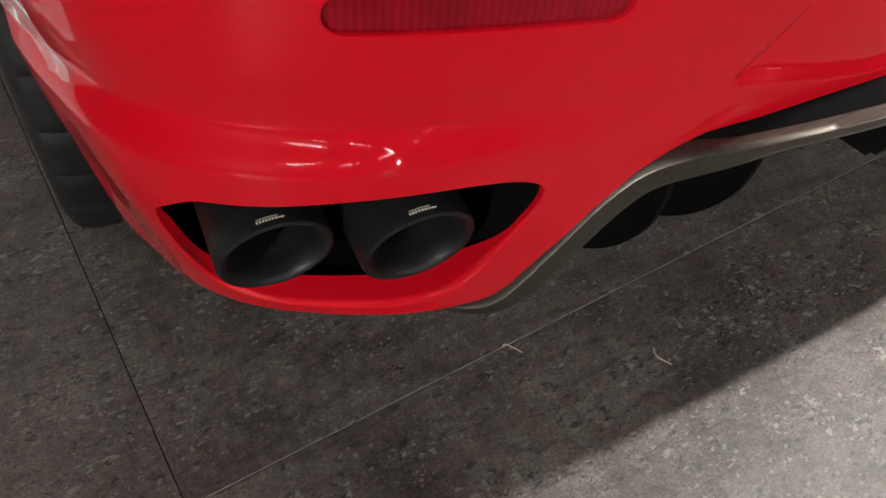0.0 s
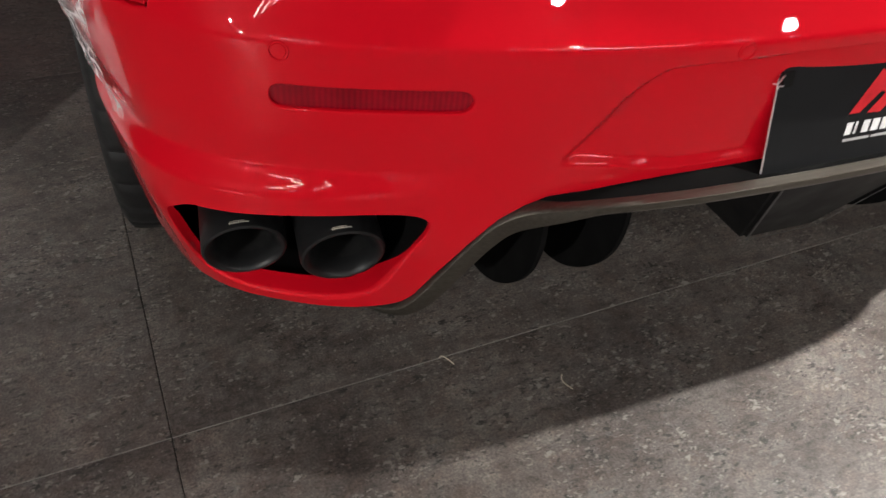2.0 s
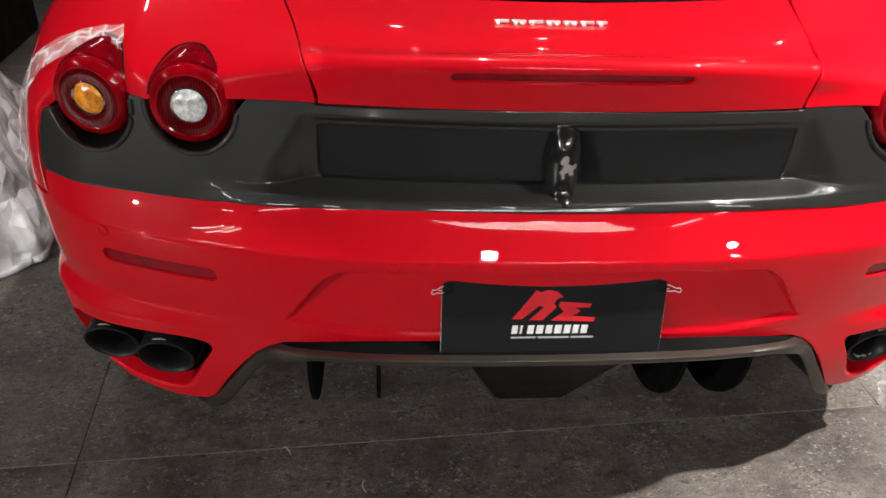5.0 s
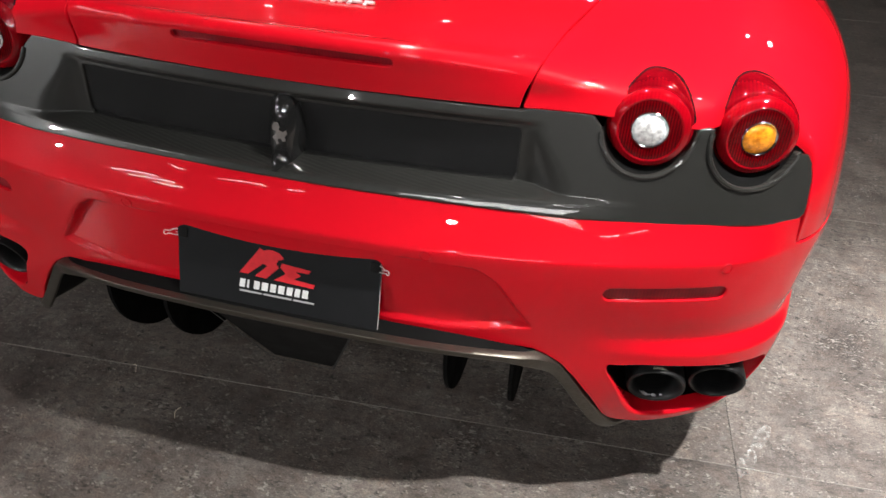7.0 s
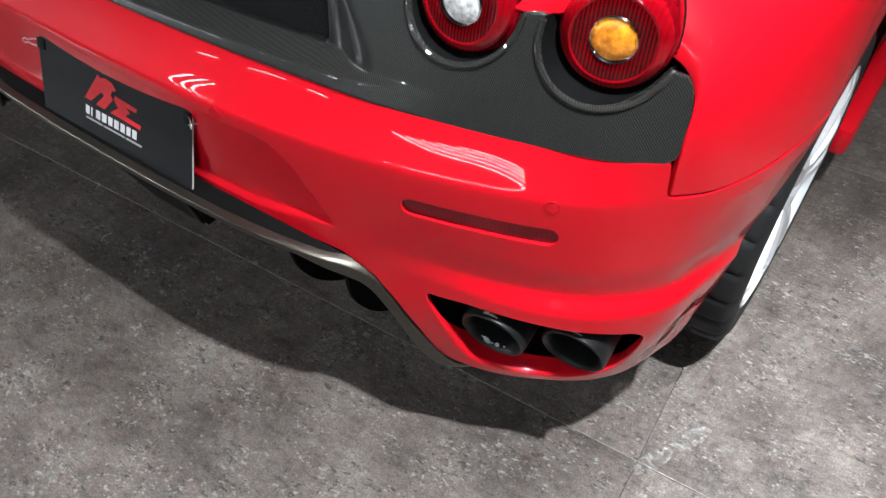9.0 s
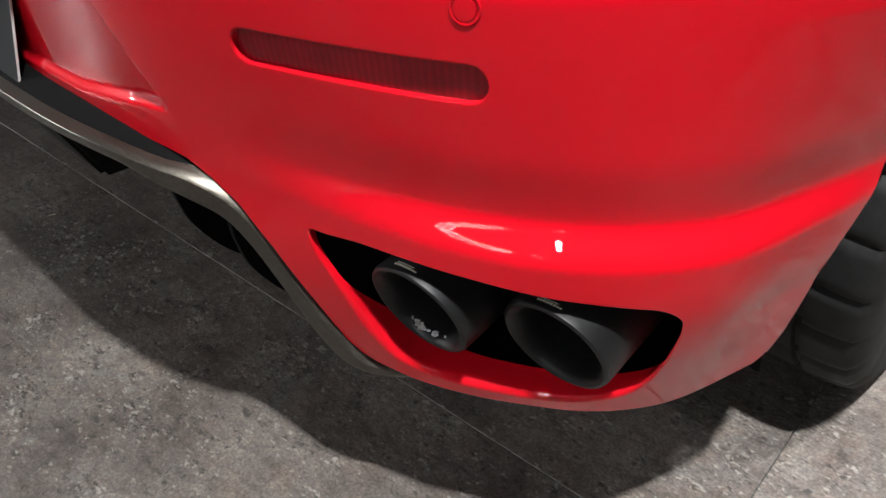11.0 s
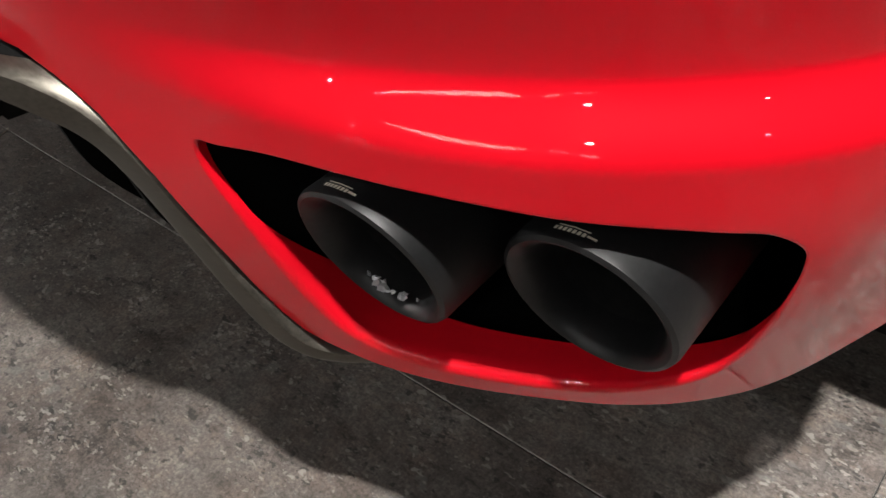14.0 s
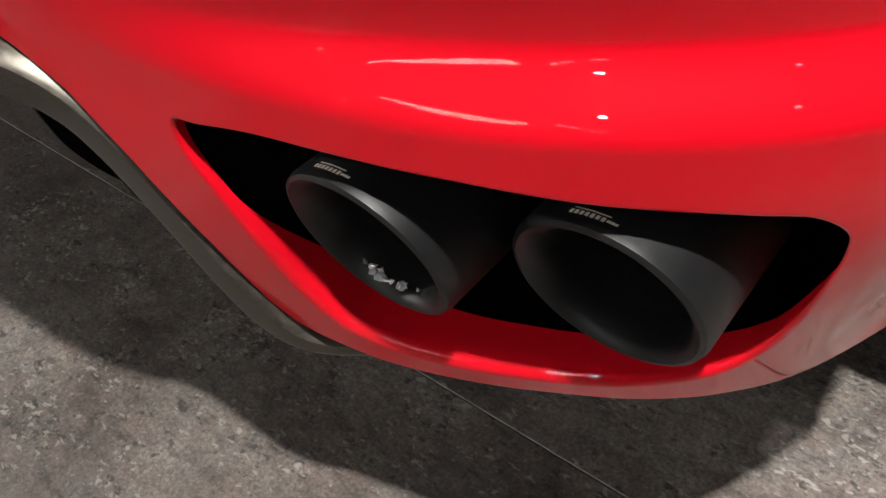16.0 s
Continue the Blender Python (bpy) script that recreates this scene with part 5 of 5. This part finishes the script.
# ---------------------------------------------------------------- loose things
def show_board():
    """Black board clipped on in place of the number plate."""
    top, low = Vector((0, -.003, .593)), Vector((0, -.036, .449))
    up = (top - low).normalized()
    h, w, r = (top - low).length, .385, .012
    nrm = Vector((1, 0, 0)).cross(up).normalized()
    if nrm.y > 0:
        nrm = -nrm
    m = Matrix.Translation((top + low) / 2) @ Matrix(((1, 0, 0, 0), (0, up.y, nrm.y, 0), (0, up.z, nrm.z, 0), (0, 0, 0, 1)))
    bm = bmesh.new()
    pts = []
    for cx, cy, a0 in ((w / 2 - r, -h / 2 + r, -90), (w / 2 - r, h / 2 - r, 0), (-w / 2 + r, h / 2 - r, 90), (-w / 2 + r, -h / 2 + r, 180)):
        pts += [(cx + r * math.cos(radians(a0 + t)), cy + r * math.sin(radians(a0 + t))) for t in (0, 30, 60, 90)]
    f = bm.faces.new([bm.verts.new(m @ Vector((x, y, 0.0))) for x, y in pts])
    ex = bmesh.ops.extrude_face_region(bm, geom=[f])
    bmesh.ops.translate(bm, vec=nrm * 0.0035, verts=[v for v in ex["geom"] if isinstance(v, bmesh.types.BMVert)])
    root = tagged(part("show_board", bm, BOARD, None, smooth=False), "matt black board with a red and white printed mark", "sign board")
    edge = [m @ Vector((x - math.copysign(.0010, x), y - math.copysign(.0010, y), 0.0015)) for x, y in pts]
    tube("board_edge", edge + edge[:1], 0.0019, BOARDEDGE, root, "pale worn board edge", n=6)

    def flat(name, polys, material, z=0.0042):
        b = bmesh.new()
        for poly in polys:
            fc = b.faces.new([b.verts.new(m @ Vector((x, y, z))) for x, y in poly])
            q = bmesh.ops.extrude_face_region(b, geom=[fc])
            bmesh.ops.translate(b, vec=nrm * 0.0003, verts=[v for v in q["geom"] if isinstance(v, bmesh.types.BMVert)])
        part(name, b, material, root, smooth=False)
    cx, cy = 0.0, 0.010
    def at(ps):
        return [(cx + x * .001, cy + y * .001) for x, y in ps]
    flat("red_mark", [at([(-72, -8), (-38, 38), (-33, 46), (-25, 42), (-18, 45), (-10, 46), (4, 43), (14, 33), (3, 29), (-1, 21), (4, 14), (-20, -11), (-42, -10), (-18, 14), (-26, 17), (-55, -8)]),
                      at([(10, 24), (65, 20), (61, 13), (36, 13), (46, 6), (33, -3), (73, -6), (70, -14), (-5, -11), (17, 5), (7, 16)])], LOGO_RED)
    x = -72
    for wd in (10, 3.5, 0, 11, 12, 11, 12, 11, 10, 11):
        if wd:
            flat("white_bar", [at([(x, -36), (x + wd, -36), (x + wd + 2, -20), (x + 2, -20)])], LOGO_WHITE)
        x += wd + (4.4 if wd else 5)
    small = plain("printed_grey", (0.40, 0.40, 0.40), 0.5)
    for x0, x1 in ((-72, -29), (-25, 29), (33, 72)):
        flat("thin_white_bar", [at([(x0, -45), (x1, -45), (x1 + .5, -41.5), (x0 + .5, -41.5)])], small)
    return m


def binder_clip(m, side):
    root = tagged(new("binder_clip"), "black binder clip with bright wire handles on the board's edge", "binder clip", "board clips")
    at = m @ Matrix.Translation((side * .188, .060, .002)) @ Matrix.Rotation(0 if side > 0 else math.pi, 4, "Z") @ Matrix.Scale(0.85, 4)
    bm = bmesh.new()
    vs_ = box(bm, -.017, -.011, -.004, .004, .011, .007, .0015)
    for v in bm.verts:
        if v.co.x < -.005:
            v.co.z *= 0.6
    bmesh.ops.transform(bm, matrix=at, verts=bm.verts)
    part("clip_body", bm, BLACK, root)
    for z0, tilt in ((.007, .9), (-.001, -.45)):
        pts = [(.003, -.007, z0), (.010, -.006, z0 + .004 * tilt), (.018, -.003, z0 + .010 * tilt), (.024, -.005, z0 + .014 * tilt), (.027, 0, z0 + .016 * tilt), (.024, .005, z0 + .014 * tilt), (.018, .003, z0 + .010 * tilt), (.010, .006, z0 + .004 * tilt), (.003, .007, z0)]
        tube("wire_handle", [at @ Vector(p) for p in smooth_loop(pts, 0.003, False)], 0.0009, BADGE, root, n=6)


def wrapped_parcel():
    base = [(-1.305, .985), (-1.335, .90), (-1.41, .825), (-1.60, .84), (-1.95, .93), (-2.20, 1.10), (-2.20, 1.75), (-1.95, 2.05), (-1.62, 1.85), (-1.45, 1.45)]
    loop = smooth_loop(base, 0.035)
    c = np.array([-1.86, 1.42])
    levels = [(0.0, 1.0), (0.012, 1.01), (0.03, .985), (.08, .95), (.14, .90), (.20, .84), (.27, .77), (.34, .69), (.41, .60), (.46, .5), (.49, .38), (.50, .2)]
    verts, faces, n = [], [], len(loop)
    for li, (z, k) in enumerate(levels):
        for p in loop:
            q = c + (p - c) * k
            a = math.atan2(p[1] - c[1], p[0] - c[0])
            f = noise.noise(Vector((q[0] * 7, q[1] * 7, z * 5))) + .6 * abs(noise.noise(Vector((a * 9, z * 14, 2.0)))) + 0.5 * noise.noise(Vector((q[0] * 17, q[1] * 17, z * 17)))
            amp = 0.0 if li == 0 else .045 * min(1, z / .1)
            d = (q - c) / max(np.linalg.norm(q - c), 1e-6)
            verts.append((q[0] + d[0] * amp * f, q[1] + d[1] * amp * f, z + (0.03 * f if li > 3 else 0)))
    for i in range(len(levels) - 1):
        faces += [(i * n + k, i * n + (k + 1) % n, (i + 1) * n + (k + 1) % n, (i + 1) * n + k) for k in range(n)]
    faces.append(tuple(range((len(levels) - 1) * n, len(levels) * n)))
    root = new("wrapped_parcel")
    finish("plastic_sheet", verts, faces, WRAP, root, "crumpled silvery plastic sheet")
    # the sheet's rolled hem on the floor
    hem = [(c[0] + (p[0] - c[0]) * 1.015, c[1] + (p[1] - c[1]) * 1.015, 0.011 + 0.003 * noise.noise(Vector((p[0] * 9, p[1] * 9, 0)))) for p in loop]
    tube("sheet_hem", hem + hem[:1], 0.011, WRAP, root, "rolled hem of the sheet", n=8)
    tagged(root, "bulky part wrapped in crumpled silvery plastic sheet on the floor", "parcel")


def black_case():
    root = tagged(new("black_case"), "tall black case with a pale grey label on the floor", "case")
    bm = bmesh.new()
    box(bm, -2.75, 2.2, 0.0, -2.02, 3.0, .62, .03)
    part("case_body", bm, BLACK, root)
    bm = bmesh.new()
    box(bm, -2.19, 2.194, .32, -2.10, 2.204, .52, .003)
    part("label_card", bm, GREYBOX, root, "pale grey card")


def debris():
    for pts, w in (([(-.331, .075), (-.336, .066), (-.335, .056), (-.328, .042)], .0010), ([(-.516, .171), (-.511, .174), (-.503, .164), (-.497, .151)], .0009)):
        ob = tube("floor_fibre", [(x, y, .0010) for x, y in smooth_loop(pts, 0.004, False)], w, plain("pale_fibre", (0.48, 0.42, 0.33), 0.6), None, n=5)
        tagged(ob, "short pale fibre lying on the stone-look floor", "debris", "floor fibres")


def scuff_mark():
    """A pale rubbed streak on the floor."""
    m, t, s = mat("pale_scuff")
    n = noise_tex(t, coords(t), 60.0, 6, 0.75)
    s.inputs["Base Color"].default_value = (0.42, 0.41, 0.39, 1)
    s.inputs["Roughness"].default_value = 0.6
    t.links.new(ramp(t, n, [(0.46, grey(0.0)), (0.66, grey(0.55))]), s.inputs["Alpha"])
    bm = bmesh.new()
    rows = []
    for k in range(13):
        f = k / 12
        x, y = .945 + .080 * f, .235 + .180 * f
        w = .017 * math.sin(math.pi * min(max(f, .06), .94)) ** 0.5 * (1 + .35 * math.sin(9 * f))
        rows.append([bm.verts.new((x - .9 * w, y + .4 * w, .0008)), bm.verts.new((x + .9 * w, y - .4 * w, .0008))])
    for p, q in zip(rows[:-1], rows[1:]):
        bm.faces.new((p[0], p[1], q[1], q[0]))
    tagged(part("scuff_mark", bm, m), "pale rubbed scuff mark on the stone-look floor", "floor mark")


def sports_car():
    car = tagged(new("sports_car"), "glossy red sports car with a carbon rear panel, seen from behind", "car")
    bumper_parts(car)
    exhaust_boxes(car)
    lid_parts(car)
    panel_parts(car)
    sides = fender_parts(car)
    for s in (1, -1):
        tail_lamp(s, LAMPS[0], False, car, sides[s])
        tail_lamp(s, LAMPS[1], True, car, sides[s])
        exhaust_tip(s, .698, .083, .352, .054, 5, s > 0, car)
        exhaust_tip(s, .812, .134, .347, .053, 5, False, car)
        wheel(car, s)
    diffuser_parts(car)
    shell(car)
    return car


lamps()
CAR = sports_car()
protective_film(CAR)
M = show_board()
binder_clip(M, 1)
binder_clip(M, -1)
wrapped_parcel()
black_case()
debris()
scuff_mark()
room()
